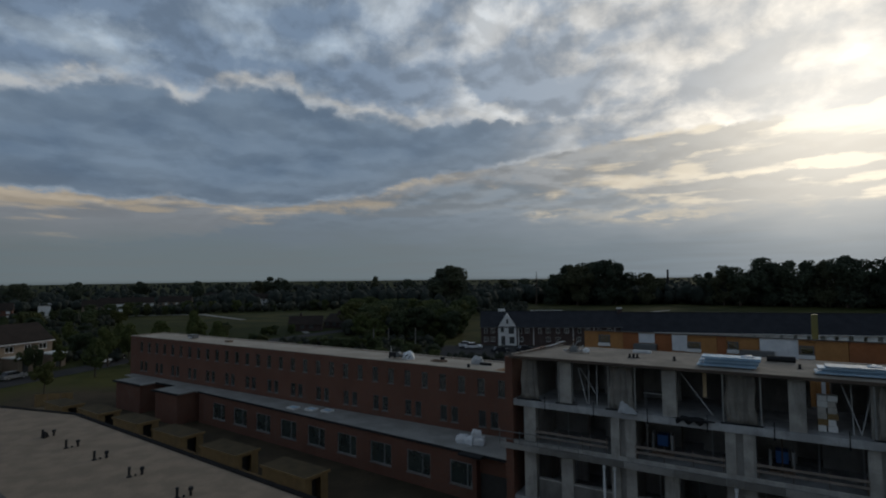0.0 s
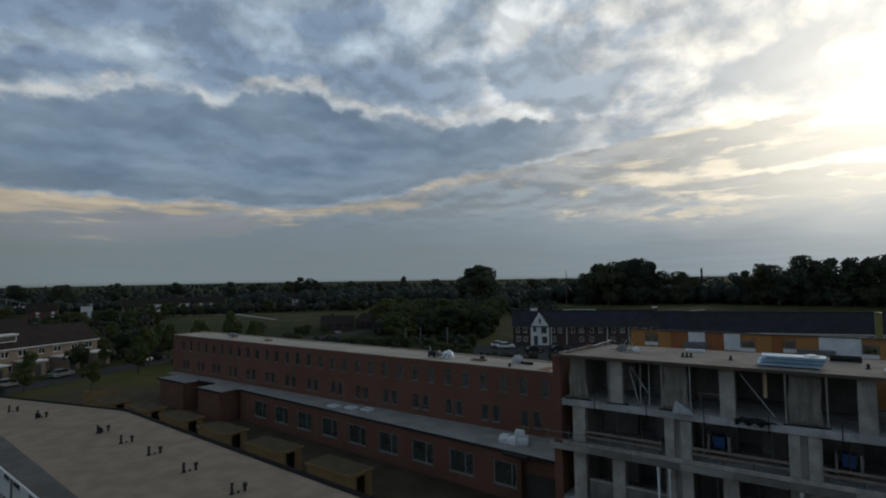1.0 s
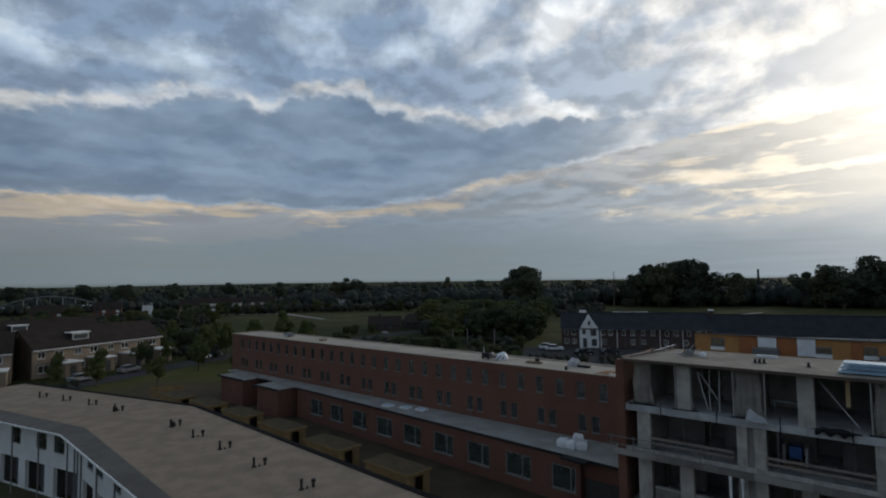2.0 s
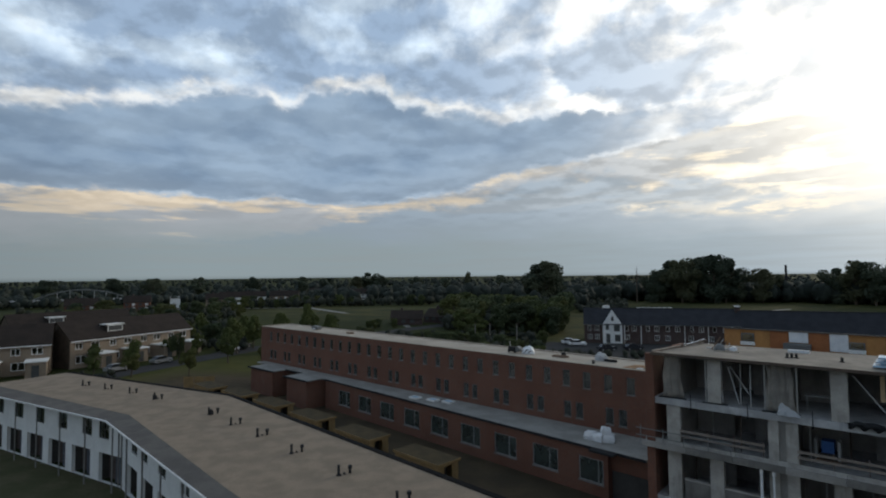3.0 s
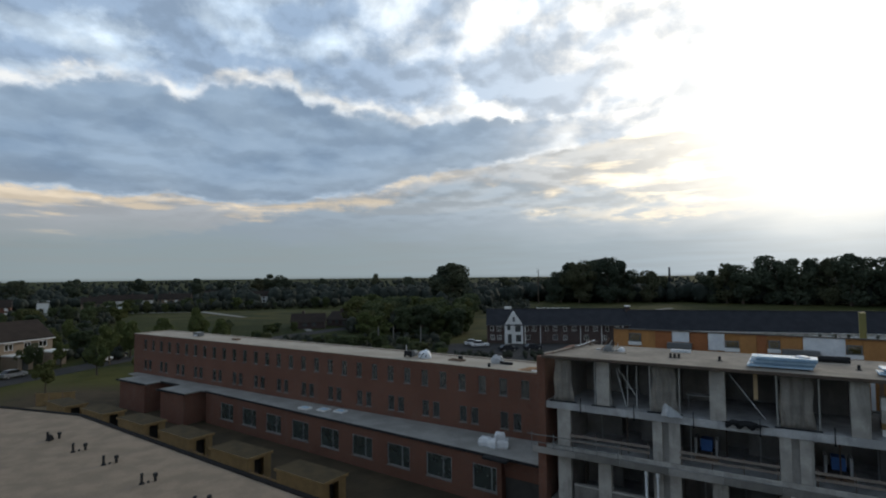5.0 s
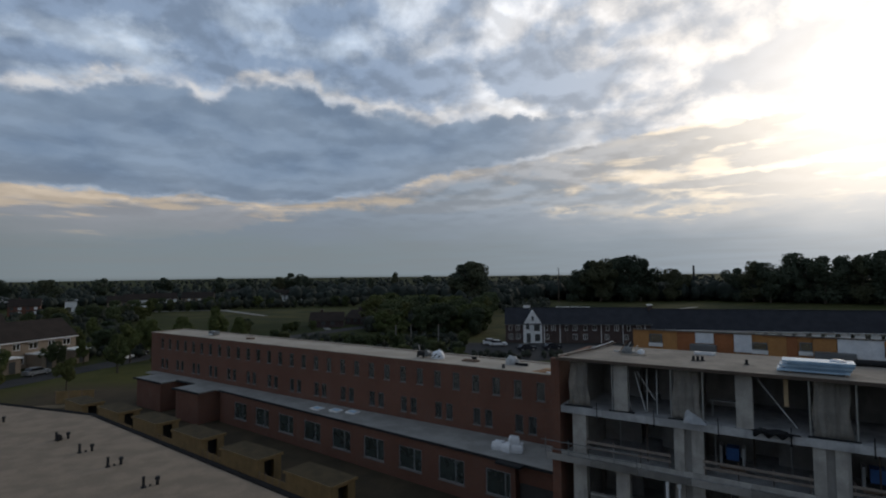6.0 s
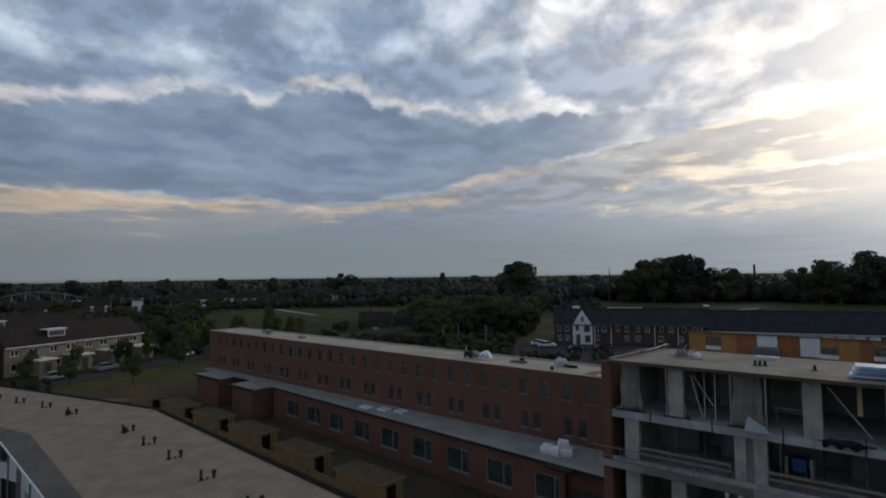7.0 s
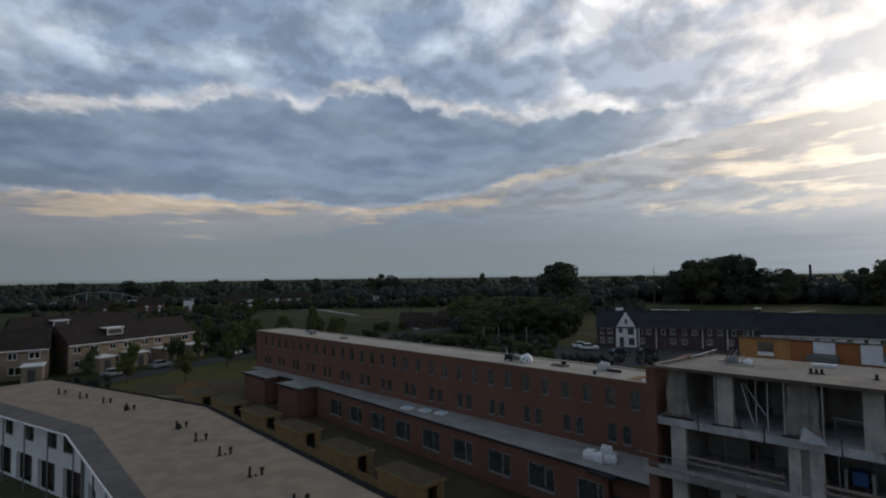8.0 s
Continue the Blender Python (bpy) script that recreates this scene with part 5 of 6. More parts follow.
def heap(seed, rx, ry, h, folds=0.25):
    """A crumpled pile under a cover."""
    r = random.Random(seed)
    bm = bmesh.new()
    bmesh.ops.create_icosphere(bm, subdivisions=3, radius=1.0)
    for v in bm.verts:
        k = 1 + folds * noise.noise(v.co * 1.7 + Vector((seed, 0, 0))) + 0.12 * noise.noise(v.co * 5 + Vector((0, seed, 0)))
        v.co = Vector((v.co.x * rx * k, v.co.y * ry * k, max(0.0, v.co.z) * h * k))
    return bm


def full_bag(seed, rx, ry, h):
    """A filled square bag: bulging sides, slack corners."""
    bm = bmesh.new()
    bmesh.ops.create_cube(bm, size=2.0)
    bmesh.ops.subdivide_edges(bm, edges=bm.edges[:], cuts=5, use_grid_fill=True)
    for v in bm.verts:
        c = v.co
        k = 0.88 + 0.14 * (1 - c.z * c.z) + 0.16 * noise.noise(c * 1.3 + Vector((seed, 0, 0))) + 0.07 * noise.noise(c * 4 + Vector((0, seed, 0)))
        lid = 1.0 + (0.12 * noise.noise(c * 2.2 + Vector((0, 0, seed))) if c.z > 0.6 else 0.0)
        v.co = Vector((c.x * rx * k, c.y * ry * k, (c.z + 1) / 2 * h * lid))
    return bm


t = on_site("white_tarpaulin", 7.1, -0.02, 9.652, "crumpled white tarpaulin lying over the slab edge", "tarpaulin")
bm = bmesh.new()
rows = []
for j in range(9):
    v = j / 8
    row = []
    for i in range(13):
        u = i / 12
        rise = 0.7 * (1 - u) ** 0.9 * min(1.0, 0.45 + 5 * u) + 0.05
        crease = noise.noise(Vector((5 * u, 3 * v, 1.5)))
        row.append(bm.verts.new((-0.26 + 1.05 * u + 0.06 * crease, -0.3 + 0.34 * v + 0.12 * crease, v * rise * (1 + 0.15 * crease) + 0.004)))
    rows.append(row)
for j in range(8):
    for i in range(12):
        bm.faces.new((rows[j][i], rows[j][i + 1], rows[j + 1][i + 1], rows[j + 1][i]))
bmesh.ops.solidify(bm, geom=bm.faces[:], thickness=0.012)
part("cover", bm, PLASTIC_WHITE, t)
part("tail", heap(5, 0.45, 0.16, 0.14, 0.5), SHEET, t).matrix_basis = pose(0.35, 0.3, 0)
t = on_site("black_tarpaulin", 10.75, 0.05, 9.652, "black sagging tarpaulin heaped on the slab edge", "tarpaulin")
part("cover", heap(8, 0.85, 0.26, 0.16, 0.7), EDGE, t)
bm = bmesh.new()
rows = [[bm.verts.new((-0.82 + 1.62 * i / 20, -0.16 - 0.16 * min(1, j / 1.5) + 0.02 * math.sin(3 * i + j), 0.06 - (0.08 + 0.1 * (1 + math.sin(0.9 * i + 0.6))) * j / 3)) for i in range(21)] for j in range(4)]
for j in range(3):
    for i in range(20):
        bm.faces.new((rows[j][i], rows[j + 1][i], rows[j + 1][i + 1], rows[j][i + 1]))
bmesh.ops.solidify(bm, geom=bm.faces[:], thickness=0.012)
part("flap", bm, EDGE, t, "black flap hanging in scallops")
# added board and cleat: a bright slit of light painted as pale tan
t = on_site("timber_board", 11.25, 0.9, 9.65, "added tan board painting a lit gap below the storey's ceiling", "board")
part("board", boxes((0, 0.19, 0, 0.03, 1.15, 2.74)), LIT_GAP_TAN, t)
part("cleat", boxes((-0.1, 0.29, 0.032, 0.07, 2.6, 2.74)), WOOD, t)
t = on_site("work_trestle", 8.5, 2.2, 9.65, "grey work trestle with a plank top", "trestle")
part("top", boxes((-0.7, 0.7, -0.25, 0.25, 0.8, 0.86)), SHEET, t)
for x in (-0.6, 0.6):
    for y in (-0.2, 0.2):
        part("leg", rod(bmesh.new(), (x, y, 0), (x, y, 0.8), 0.025), STEEL, t)
for x in (8.75, 14.9):
    t = on_site("wrapped_pallet", x, 2.9, 6.75, "blue wrapped goods on a wooden pallet", "pallet", "wrapped pallets")
    part("pallet", boxes((-0.6, 0.6, -0.5, 0.5, 0, 0.14)), WOOD, t)
    part("bale", boxes((-0.3, 0.3, -0.35, 0.35, 0.502, 1.15)), BLUE, t, "blue wrapping")
    part("crate", boxes((-0.42, 0.42, -0.4, 0.4, 0.142, 0.5)), EDGE, t)
    for s in (-0.62, 0.46):
        part("window_frame", boxes((s, s + 0.13, -0.4, 0.4, 0.145, 1.2)), SHEET, t)
t = on_site("block_stack", 16.9, 0.95, 9.65, "stacked pale blocks and timber offcuts in the open storey", "blocks")
for j in range(6):
    for i in range(2):
        w = 0.34 + 0.05 * ((j * 2 + i) % 3)
        part("block", boxes((-0.38 + 0.42 * i, -0.38 + 0.42 * i + w, 0.02 * (j % 3), 0.4 + 0.02 * (j % 2), 0.305 * j, 0.305 * j + 0.29)), (WHITE_TRIM, SHEET_TAN, WHITE_TRIM, TIMBER, SHEET_TAN)[(j * 3 + i * 2) % 5], t)
rp = random.Random(9)
for k in range(26):
    lev = (3.5, 6.75)[k % 2]
    top = (6.39, 9.25)[k % 2] - lev
    t = on_site("steel_prop", 1.8 + 0.88 * k + rp.uniform(-0.2, 0.2), rp.uniform(1.2, 3.8), lev, "rusty steel prop inside the open storey", "prop", "inner props")
    part("tube", rod(bmesh.new(), (0, 0, 0.02), (0, 0, top - 0.02), 0.04), STEEL if k % 3 else RUST_EDGE, t)
    part("base_plate", boxes((-0.09, 0.09, -0.09, 0.09, 0, 0.02)), STEEL, t)
# on the roof
for x0, x1, y0, n in ((11.2, 14.1, 0.75, 5), (16.7, 20.4, 0.7, 4)):
    t = on_site("panel_stack", x0, y0, 12.5, "stack of pale blue wrapped insulation panels", "panels", "panel stacks")
    for s in (0.3, x1 - x0 - 0.4):
        part("batten", boxes((s, s + 0.1, 0.0, 1.2, 0, 0.08)), WOOD, t)
    for j in range(n):
        d, e = 0.11 * ((j * 3) % 5) - 0.2, 0.07 * ((j * 2) % 3)
        part("panel", boxes((d, x1 - x0 - 0.25 * (j % 2) + d, e, 1.12 + e, 0.082 + 0.105 * j, 0.082 + 0.105 * j + 0.085)), PANEL_DEEP if j % 2 else PANEL_BLUE, t)
    part("wrapper", heap(60 + n, 0.3, 0.3, 0.08, 0.6), PLASTIC_WHITE, t, "loose white wrapper").matrix_basis = pose(2.3, 0.8, 0.07 + 0.105 * n)
t = on_site("roofing_roll", 14.35, 4.7, 12.5, "black roll of roofing felt lying flat", "roll")
part("roll", rod(bmesh.new(), (0, 0, 0.17), (1.45, 0, 0.17), 0.17, 0.17, 14), EDGE, t)
for x, y, n in ((9.6, 2.3, 1), (15.9, 2.4, 1), (7.0, 2.3, 3)):
    for j in range(n):
        t = on_site("roof_pipe", x + 0.22 * j, y + 0.05 * j, 12.5, "short black pipe rising from the roof", "pipe", "roof pipes")
        part("pipe", rod(bmesh.new(), (0, 0, 0.03), (0, 0, 0.26), 0.07), EDGE, t)
        part("flange", rod(bmesh.new(), (0, 0, 0), (0, 0, 0.03), 0.14), EDGE, t)
t = on_site("white_plank", 6.65, 4.9, 12.5, "white board lying flat on the roof", "board")
part("board", boxes((0, 1.15, 0, 0.2, 0, 0.16)), PLASTIC_WHITE, t)
t = on_site("rubble_sack", 3.1, 3.3, 12.5, "grey sacks and scrap by the roof edge", "sacks")
part("sack", heap(21, 0.32, 0.3, 0.42), FRAME_GREY, t)
part("sack", heap(22, 0.22, 0.22, 0.25), PLASTIC_WHITE, t).matrix_basis = pose(0.75, 0.3, 0)
for k in range(4):
    part("lath", beam(bmesh.new(), (-0.5 + 0.3 * k, 0.2, 0.02), (0.1 + 0.16 * k, -0.1 + 0.1 * k, 0.85 - 0.12 * k), 0.06, 0.04), (WOOD, SHEET, RUST_EDGE, STEEL)[k], t)
part("offcut", boxes((-0.9, 0.5, 0.35, 0.55, 0.0, 0.08)), SHEET, t)
part("offcut", boxes((-0.2, 1.3, -0.75, -0.6, 0.0, 0.06)), ROOF_SAND, t)
t = on_site("edge_plank", 0.0, 0.0, 12.53, "long pale plank along the roof's side edge", "plank")
part("plank", beam(bmesh.new(), (-0.05, 0.0, 0.05), (1.3, 6.2, 0.05), 0.1, 0.06), ROOF_SAND, t)
part("rail_plank", beam(bmesh.new(), (0.3, 0.2, 0.04), (1.6, 6.2, 0.2), 0.08, 0.05), RUST_EDGE, t)
part("rail_plank", beam(bmesh.new(), (0.8, 3.0, 0.08), (1.45, 6.15, 0.3), 0.06, 0.04), PLASTIC_WHITE, t)
for k in range(3):
    part("post", boxes((0.35 + 0.5 * k, 0.41 + 0.5 * k, 0.4 + 2.4 * k, 0.46 + 2.4 * k, 0, 0.16 + 0.08 * k)), WOOD, t)

# ---- things on the brick terrace's roofs ----
def on_roof(name, wx, wy, z, label, category, group=""):
    return thing(name, pose(wx, wy, z, 0, 0, -27.7), label, category, group)


ROOF = 9.33
t = on_roof("white_bulk_bag", -6.9, 53.9, ROOF, "full white bulk bag on the flat roof", "bag")
part("bag", heap(31, 0.7, 0.55, 0.75), PLASTIC_WHITE, t)
for k, (px, py, pz) in enumerate(((-0.45, -0.42, 0.28), (0.1, -0.5, 0.38), (0.4, -0.4, 0.2), (-0.15, -0.46, 0.1))):
    part("strap", beam(bmesh.new(), (px - 0.14, py - 0.04, pz - 0.12), (px + 0.12, py - 0.06, pz + 0.14), 0.1, 0.05), EDGE, t, "black carrying strap")
t = on_roof("roofing_machine", -8.5, 54.4, ROOF, "dark roofing machine with hoses on the flat roof", "machine")
part("body", boxes((-0.5, 0.4, -0.3, 0.3, 0.15, 0.6)), EDGE, t)
part("drum", rod(bmesh.new(), (0.55, -0.25, 0.4), (0.55, 0.25, 0.4), 0.3, 0.3, 14), FRAME_GREY, t)
part("mast", rod(bmesh.new(), (-0.4, 0, 0.6), (-0.5, 0, 1.2), 0.04), STEEL, t)
for x in (-0.4, 0.3):
    part("wheel", rod(bmesh.new(), (x, -0.34, 0.15), (x, -0.31, 0.15), 0.15, 0.15, 12), RUBBER, t)
t = on_roof("batten_pile", -3.6, 52.1, ROOF, "small pile of timber offcuts", "timber")
for j in range(5):
    part("batten", boxes((-0.8 + 0.1 * j, 0.6 + 0.05 * j, -0.3 + 0.13 * j, -0.2 + 0.13 * j, 0.001 * j, 0.12 + 0.05 * (j % 3))), WOOD, t)
part("bucket", rod(bmesh.new(), (0.1, 0.5, 0), (0.1, 0.5, 0.4), 0.2, 0.25, 12), EDGE, t)
t = on_roof("grey_bulk_bag", 0.3, 51.0, ROOF, "slumped pale bulk bag beside roofing felt", "bag")
part("bag", heap(35, 0.6, 0.5, 0.75), SHEET, t)
part("roll", rod(bmesh.new(), (0.5, -0.4, 0.12), (1.7, -0.4, 0.12), 0.12, 0.12, 12), EDGE, t)
t = on_roof("loose_planks", 3.0, 47.4, ROOF, "loose orange planks by the roof corner", "planks")
for j in range(6):
    part("plank", beam(bmesh.new(), (-0.9 + 0.1 * j, -0.9 + 0.33 * j, 0.04 + 0.012 * j), (0.7 + 0.07 * j, -0.6 + 0.28 * j, 0.06 + 0.012 * j), 0.18, 0.04), OSB if j % 2 else WOOD, t)
# white piece added as the bright highlight on the corner planks
part("white_strip", boxes((0.5, 1.0, -0.9, -0.7, 0.09, 0.16)), PLASTIC_WHITE, t)
t = on_roof("roof_outlet", -0.5, 48.9, ROOF, "small dark roof outlet", "pipe")
part("pipe", rod(bmesh.new(), (0, 0, 0), (0, 0, 0.3), 0.14, 0.11, 10), EDGE, t)
t = on_roof("roof_box", -41.0, 71.8, ROOF, "white and grey air unit on the flat roof", "air unit")
part("casing", boxes((-0.7, 0.7, -0.4, 0.4, 0.1, 0.6)), FRAME_GREY, t)
part("lid", boxes((-0.5, 0.3, -0.43, -0.402, 0.12, 0.3)), PLASTIC_WHITE, t)
t = on_roof("roof_box", -33.6, 67.9, ROOF, "low grey roof hatch", "hatch")
part("casing", boxes((-0.5, 0.5, -0.3, 0.3, 0, 0.22)), WOOD, t)
for wx, wy in ((-19.7, 55.2), (-17.5, 54.6), (-15.6, 54.1)):
    t = on_roof("skylight", wx, wy, 3.8, "flat white-rimmed skylight in the low roof", "skylight", "skylights")
    part("rim", boxes((-0.6, 0.6, -0.45, -0.33, 0, 0.16), (-0.6, 0.6, 0.33, 0.45, 0, 0.16), (-0.6, -0.48, -0.328, 0.328, 0, 0.16), (0.48, 0.6, -0.328, 0.328, 0, 0.16)), WHITE_TRIM, t)
    part("dome", boxes((-0.479, 0.479, -0.327, 0.327, 0.1, 0.14)), PANEL_BLUE, t)
t = on_roof("sack_stack", -0.2, 44.2, 3.8, "white filled bulk bags stacked on the low roof", "bags")
for x, y, z, s, turn in ((-0.8, 0.0, 0, 7, 8), (0.12, -0.1, 0, 8, -12), (0.8, 0.15, 0, 9, 20)):
    part("bag", full_bag(40 + s, 0.42, 0.38, 0.62), PLASTIC_WHITE, t).matrix_basis = pose(x, y, z, 0, 0, turn)
part("bag", full_bag(52, 0.38, 0.34, 0.55), PLASTIC_WHITE, t).matrix_basis = pose(0.5, 0.1, 0.6, 0, 8, 35)


# ---- vehicles ----
def car(x, y, turn, paint, label):
    t = thing("car", pose(x, y, 0.03, 0, 0, turn), label, "car", "parked vehicles")
    L, W, H = 4.3, 1.75, 1.45
    bm = bmesh.new()
    side = [(-L / 2, 0.3), (L / 2, 0.3), (L / 2, 0.75), (L / 2 - 0.15, 0.9), (-L / 2, 0.95)]
    a = [bm.verts.new((px, -W / 2, pz)) for px, pz in side]
    b = [bm.verts.new((px, W / 2, pz)) for px, pz in side]
    bm.faces.new(a), bm.faces.new(b[::-1])
    for i in range(len(side)):
        bm.faces.new((a[i], b[i], b[(i + 1) % len(side)], a[(i + 1) % len(side)]))
    bmesh.ops.recalc_face_normals(bm, faces=bm.faces)
    bmesh.ops.bevel(bm, geom=bm.edges[:], offset=0.07, segments=2, affect="EDGES")
    body = part("body", bm, paint, t)
    z0 = 0.93
    f, r = L / 2 - 1.15, -L / 2 + 0.45
    cab = [(r, z0), (f, z0), (f - 0.6, H), (r + 0.45, H)]
    bm = bmesh.new()
    a = [bm.verts.new((px, -W / 2 + 0.12, pz)) for px, pz in cab]
    b = [bm.verts.new((px, W / 2 - 0.12, pz)) for px, pz in cab]
    bm.faces.new(a), bm.faces.new(b[::-1])
    for i in range(4):
        bm.faces.new((a[i], b[i], b[(i + 1) % 4], a[(i + 1) % 4]))
    bmesh.ops.recalc_face_normals(bm, faces=bm.faces)
    bmesh.ops.bevel(bm, geom=bm.edges[:], offset=0.05, segments=2, affect="EDGES")
    part("cabin", bm, PAINT_DARK, t)
    part("roof", boxes((r + 0.5, f - 0.62, -W / 2 + 0.16, W / 2 - 0.16, H + 0.001, H + 0.03)), paint, t)
    for px in (-L / 2 + 0.8, L / 2 - 0.85):
        for s in (-1, 1):
            w = part("wheel", rod(bmesh.new(), (px, s * (W / 2 - 0.2), 0.3), (px, s * (W / 2 + 0.01), 0.3), 0.3, 0.3, 16), RUBBER, t)
            part("rim", rod(bmesh.new(), (px, s * (W / 2 + 0.011), 0.3), (px, s * (W / 2 + 0.02), 0.3), 0.18, 0.18, 12), STEEL, w)
    for s in (-1, 1):
        part("side_window", boxes((r + 0.6, f - 0.5, min(s * (W / 2 - 0.125), s * (W / 2 - 0.105)), max(s * (W / 2 - 0.125), s * (W / 2 - 0.105)), z0 + 0.1, H - 0.15)), GLASS, t)
        part("headlight", boxes((L / 2 + 0.001, L / 2 + 0.02, s * 0.62 - 0.15, s * 0.62 + 0.15, 0.6, 0.72)), PLASTIC_WHITE, t)
    return t


car(-4.9, 134.2, 8, PAINT_WHITE, "white parked car beside the dark brick row")
car(-3.2, 131.6, 8, PAINT_WHITE, "white parked car beside another white car")
car(3.4, 124.6, 25, PAINT_DARK, "dark parked car on the asphalt")
car(9.2, 126.6, 25, PAINT_DARK, "dark parked car near the terrace")
car(-85.4, 88.7, 82, PAINT_SILVER, "silver parked car on the street by the houses")
car(-86.4, 79.0, 80, PAINT_SILVER, "pale parked car on the street by the houses")
car(-82.0, 106.0, 82, PAINT_WHITE, "white parked car at the end of the cream row")
car(-83.0, 112.0, 82, PAINT_DARK, "dark parked car under street trees")

# ---- distance: arched bridge, houses, sheds, poles ----
def arch_bridge():
    a, b = Vector((*at_view(-53.2, 405), 0)), Vector((*at_view(-46.0, 405), 0))
    d = b - a
    ang = math.degrees(math.atan2(d.y, d.x))
    t = thing("arch_bridge", pose(a.x, a.y, 0, 0, 0, ang), "pale steel arch bridge far behind the houses", "bridge")
    L = d.length
    part("deck", boxes((-30, L + 30, -4, 4, 3.6, 4.3)), CONCRETE, t)
    for y in (-4.2, 4.2):
        bm = bmesh.new()
        pts = [(L * k / 24, y, 4.2 + 6.0 * 4 * (k / 24) * (1 - k / 24)) for k in range(25)]
        rings = [[bm.verts.new((px + dx, py + dy, pz + dz)) for dx, dy, dz in ((0, -0.3, -0.3), (0, 0.3, -0.3), (0, 0.3, 0.3), (0, -0.3, 0.3))] for px, py, pz in pts]
        for p, q in zip(rings, rings[1:]):
            for k in range(4):
                bm.faces.new((p[k], p[(k + 1) % 4], q[(k + 1) % 4], q[k]))
        bm.faces.new(rings[0][::-1]), bm.faces.new(rings[-1])
        part("arch", bm, FRAME_GREY, t)
        for k in range(3, 22, 3):
            part("hanger", rod(bmesh.new(), (pts[k][0], y, 4.3), pts[k], 0.1), STEEL, t)
    for x in (0, L):
        part("pier", boxes((x - 1, x + 1, -4, 4, 0, 3.59)), CONCRETE, t)


arch_bridge()


def far_house(az, d, turn, L, wall, label, e=4.6, h=8.0):
    x, y = at_view(az, d)
    t = thing("house", pose(x, y, 0, 0, 0, turn), label, "house", "far houses")
    D = 8.0
    part("wall", boxes((0, L, 0, D, 0, e)), wall, t)
    bm = bmesh.new()
    v = [bm.verts.new((xx, yy, zz)) for xx in (-0.3, L + 0.3) for yy, zz in ((-0.4, e - 0.2), (D + 0.4, e - 0.2), (D / 2, h))]
    for f in ((0, 2, 1), (3, 4, 5), (0, 1, 4, 3), (1, 2, 5, 4), (2, 0, 3, 5)):
        bm.faces.new([v[i] for i in f])
    bmesh.ops.recalc_face_normals(bm, faces=bm.faces)
    part("roof", bm, TILE_BROWN, t)
    part("chimney", boxes((L * 0.3, L * 0.3 + 0.8, D / 2 - 0.4, D / 2 + 0.4, h - 0.5, h + 0.9)), BRICK_DARK, t)
    for k in range(int(L // 3)):
        for z in (0.9, 2.9) if e > 4 else (0.9,):
            part("window", boxes((0.8 + 3 * k, 2.2 + 3 * k, -0.05, -0.002, z, z + 1.2)), WHITE_TRIM if e > 4 and (k + int(z)) % 2 else FRAME_DARK, t)


for az, d, turn, L, wall in ((-38.2, 358, 40, 14, WHITE), (-36.4, 362, 35, 16, WHITE), (-33.5, 366, 20, 18, BRICK_CREAM), (-27.0, 395, 20, 14, BRICK_CREAM), (-25.0, 385, 15, 18, WHITE), (-23.2, 390, 10, 14, BRICK_CREAM), (-29.5, 430, 25, 12, BRICK), (-46.5, 320, 40, 12, BRICK), (-39.5, 330, 38, 11, BRICK_CREAM), (-51, 300, 48, 13, BRICK), (-9.5, 420, 5, 14, WHITE)):
    far_house(az, d, turn, L, wall, "distant pitched-roof house among trees")
for az, d, turn in ((-21.2, 186, 15), (-17.6, 196, -20)):
    far_house(az, d, turn, 11, BRICK_DARK, "low brown-roofed house in the scrub", 2.3, 5.0)
x, y = at_view(-42.2, 345)
t = thing("white_kiosk", pose(x, y, 0, 0, 0, 42), "plain white box-shaped kiosk by the far road", "kiosk")
part("body", boxes((-2.6, 2.6, -2, 2, 0, 5.0)), WHITE, t)
part("roof", boxes((-2.7, 2.7, -2.1, 2.1, 5.002, 5.2)), ROOFING, t)
slab("road_3", [at_view(-44, 330), at_view(-30, 300), at_view(-26, 250), at_view(-25.4, 250), at_view(-29.4, 304), at_view(-44, 337)], 0.0, 0.034, PAVING, "pale far road between verges", "road")
slab("path", [at_view(-19.6, 178), at_view(-19.0, 178), at_view(-20.3, 215), at_view(-20.8, 215)], 0.0, 0.036, PAVING, "pale garden path through scrub", "path")
for az in (-12.2, -10.6, -7.7):
    x, y = at_view(az, 138)
    t = thing("timber_pole", pose(x, y, 0), "pale bare timber pole at the edge of the thicket", "pole", "pale poles")
    part("shaft", rod(bmesh.new(), (0, 0, 0), (0, 0, 4.6), 0.16, 0.12), SILL, t)
    part("cap", rod(bmesh.new(), (0, 0, 4.602), (0, 0, 4.7), 0.16), WOOD, t)
x, y = at_view(17.9, 420)
t = thing("far_mast", pose(x, y, 0), "thin dark far chimney above the trees", "mast")
part("shaft", rod(bmesh.new(), (0, 0, 0), (0, 0, 22), 0.9, 0.7), EDGE, t)

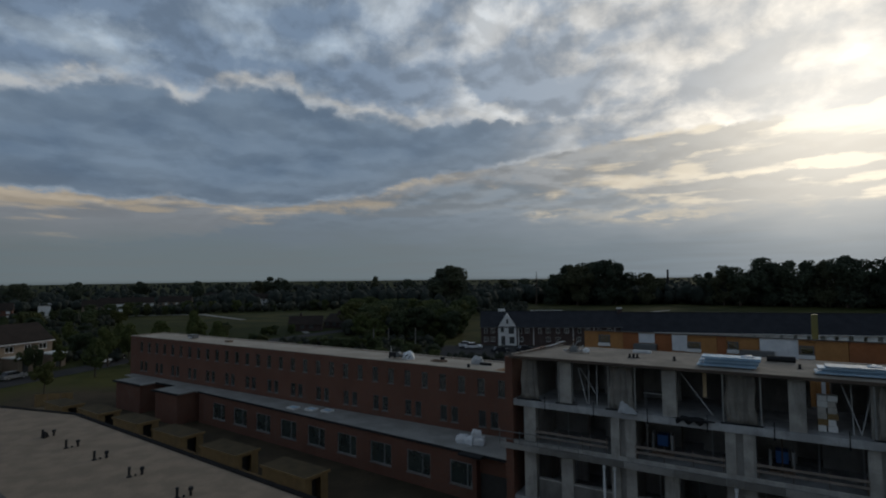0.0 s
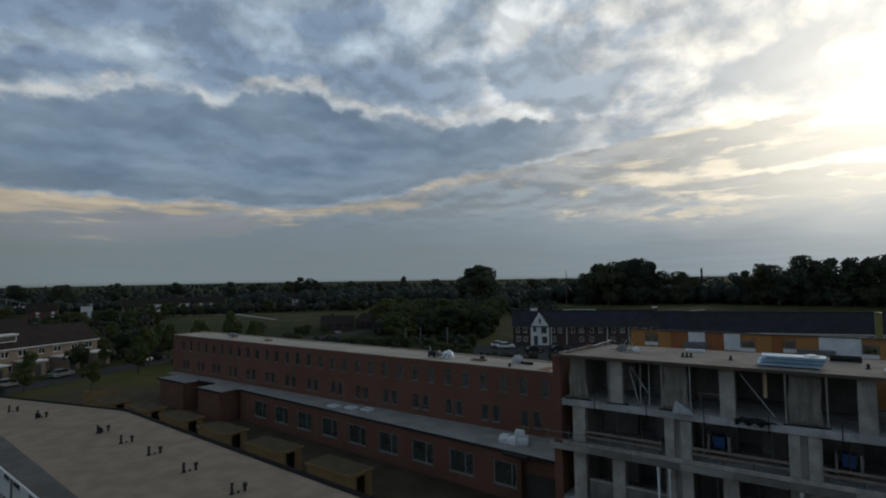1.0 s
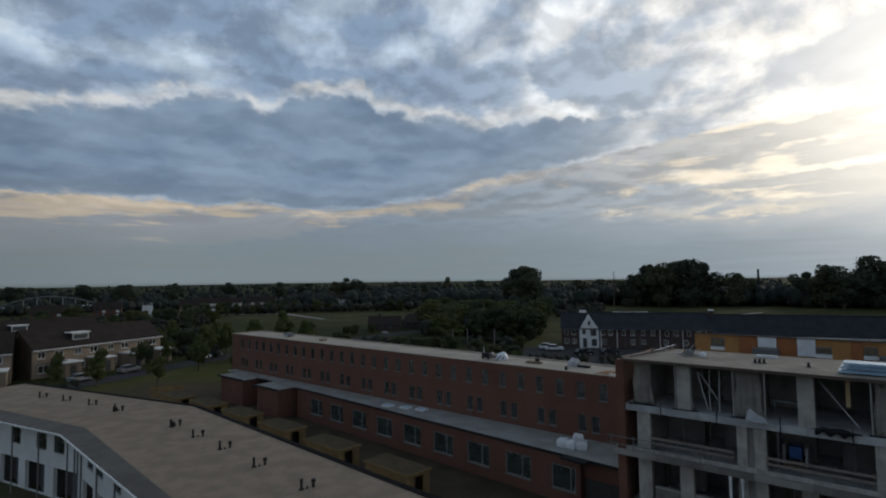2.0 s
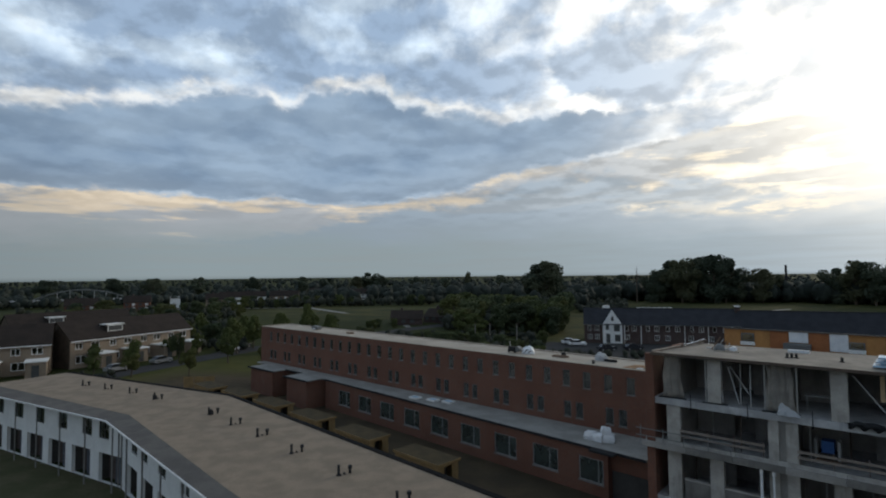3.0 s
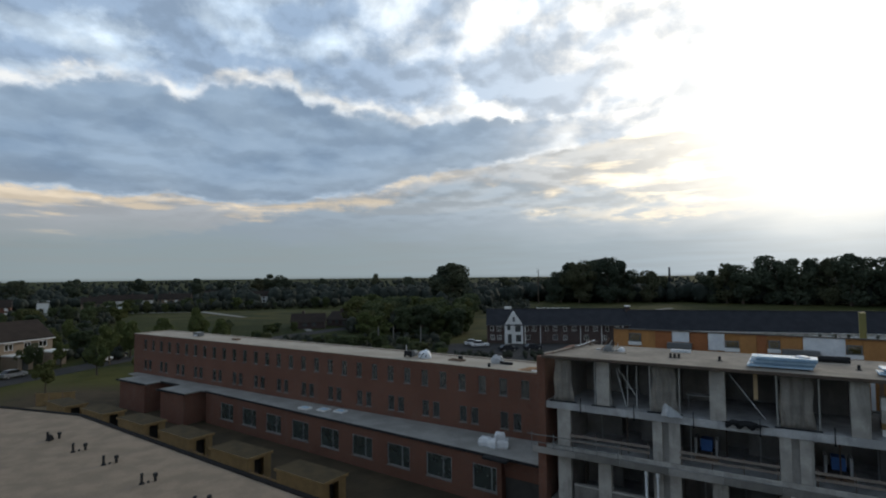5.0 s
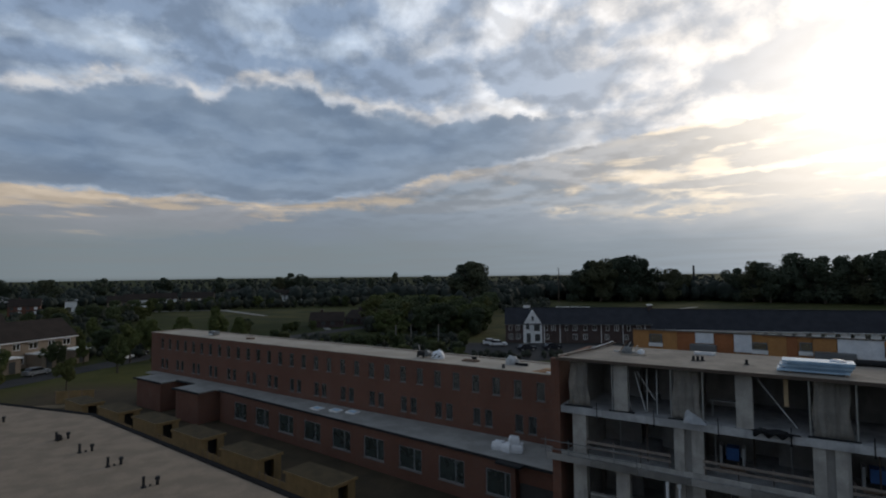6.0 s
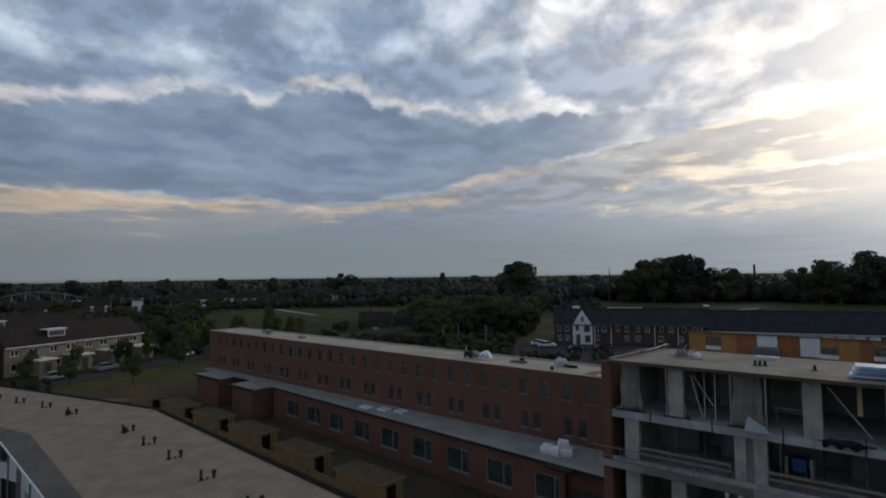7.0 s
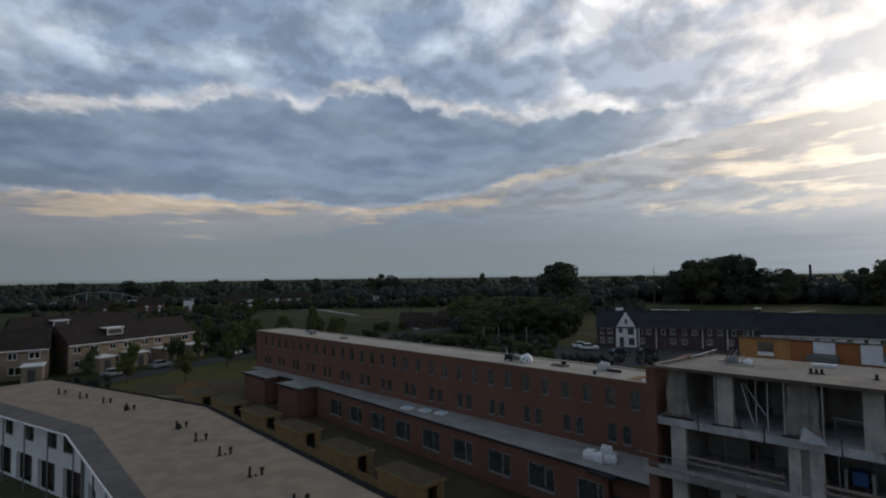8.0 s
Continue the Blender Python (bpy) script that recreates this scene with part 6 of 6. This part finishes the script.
# garden fences behind the sheds
for p, q in zip(SHED_SPOTS, SHED_SPOTS[1:]):
    ang = math.degrees(math.atan2(p[1] - q[1], p[0] - q[0]))
    n = math.hypot(p[0] - q[0], p[1] - q[1]) - 5.6
    t = thing("garden_fence", pose(q[0], q[1], 0, 0, 0, ang), "low yellow timber fence between sheds", "fence", "garden fences")
    for k in range(4):
        part("fence_panel", boxes((0.25 + k * n / 4, 0.2 + (k + 1) * n / 4, 0.02, 0.07, 0.05, 1.3)), TIMBER, t)
        part("fence_post", boxes((0.15 + k * n / 4, 0.24 + k * n / 4, 0.0, 0.09, 0, 1.4)), WOOD, t)

slab("path_2", [at_view(12.5, 246), at_view(12.7, 243), at_view(18.2, 292), at_view(18.0, 296)], 0.0, 0.036, PAVING, "pale sandy track across the meadow", "path")


# a dead bare tree above the woods
x, y = at_view(4.9, 332)
t = thing("tree", pose(x, y, 0), "dead leafless tree with thin bare branches", "tree")
bm = bmesh.new()
rd = random.Random(77)
rod(bm, (0, 0, 0), (0.2, 0, 15), 0.5, 0.22, 7)
rod(bm, (0.2, 0, 14.9), (0.5, 0.2, 21), 0.22, 0.06, 6)
part("trunk", bm, BARK, t)
for k in range(12):
    z, a = rd.uniform(11, 19), rd.uniform(0, math.tau)
    reach = rd.uniform(1.0, 2.6)
    part("branch", rod(bmesh.new(), (0.2 + 0.05 * (z - 15), 0.02 * (z - 15), z), (reach * math.cos(a), reach * math.sin(a), z + rd.uniform(1.2, 2.8)), 0.12, 0.04, 5), BARK, t)

t = thing("garden_fence", pose(-63.0, 69.2, 0, 0, 0, 21.8), "short tan timber fence beside the lawn", "fence", "garden fences")
for k in range(3):
    part("fence_panel", boxes((0.1 + 1.6 * k, 1.56 + 1.6 * k, 0.02, 0.07, 0.05, 1.75)), TIMBER, t)
    part("fence_post", boxes((1.6 * k, 0.09 + 1.6 * k, 0.0, 0.1, 0, 1.85)), WOOD, t)
slab("path_3", [(-72.5, 64.6), (-71.5, 62.8), (-63.5, 65.8), (-56.5, 69.6), (-57.2, 71.2), (-64.0, 68.3)], 0.0, 0.03, SAND, "bare tan sand strip beside the lawn", "path")
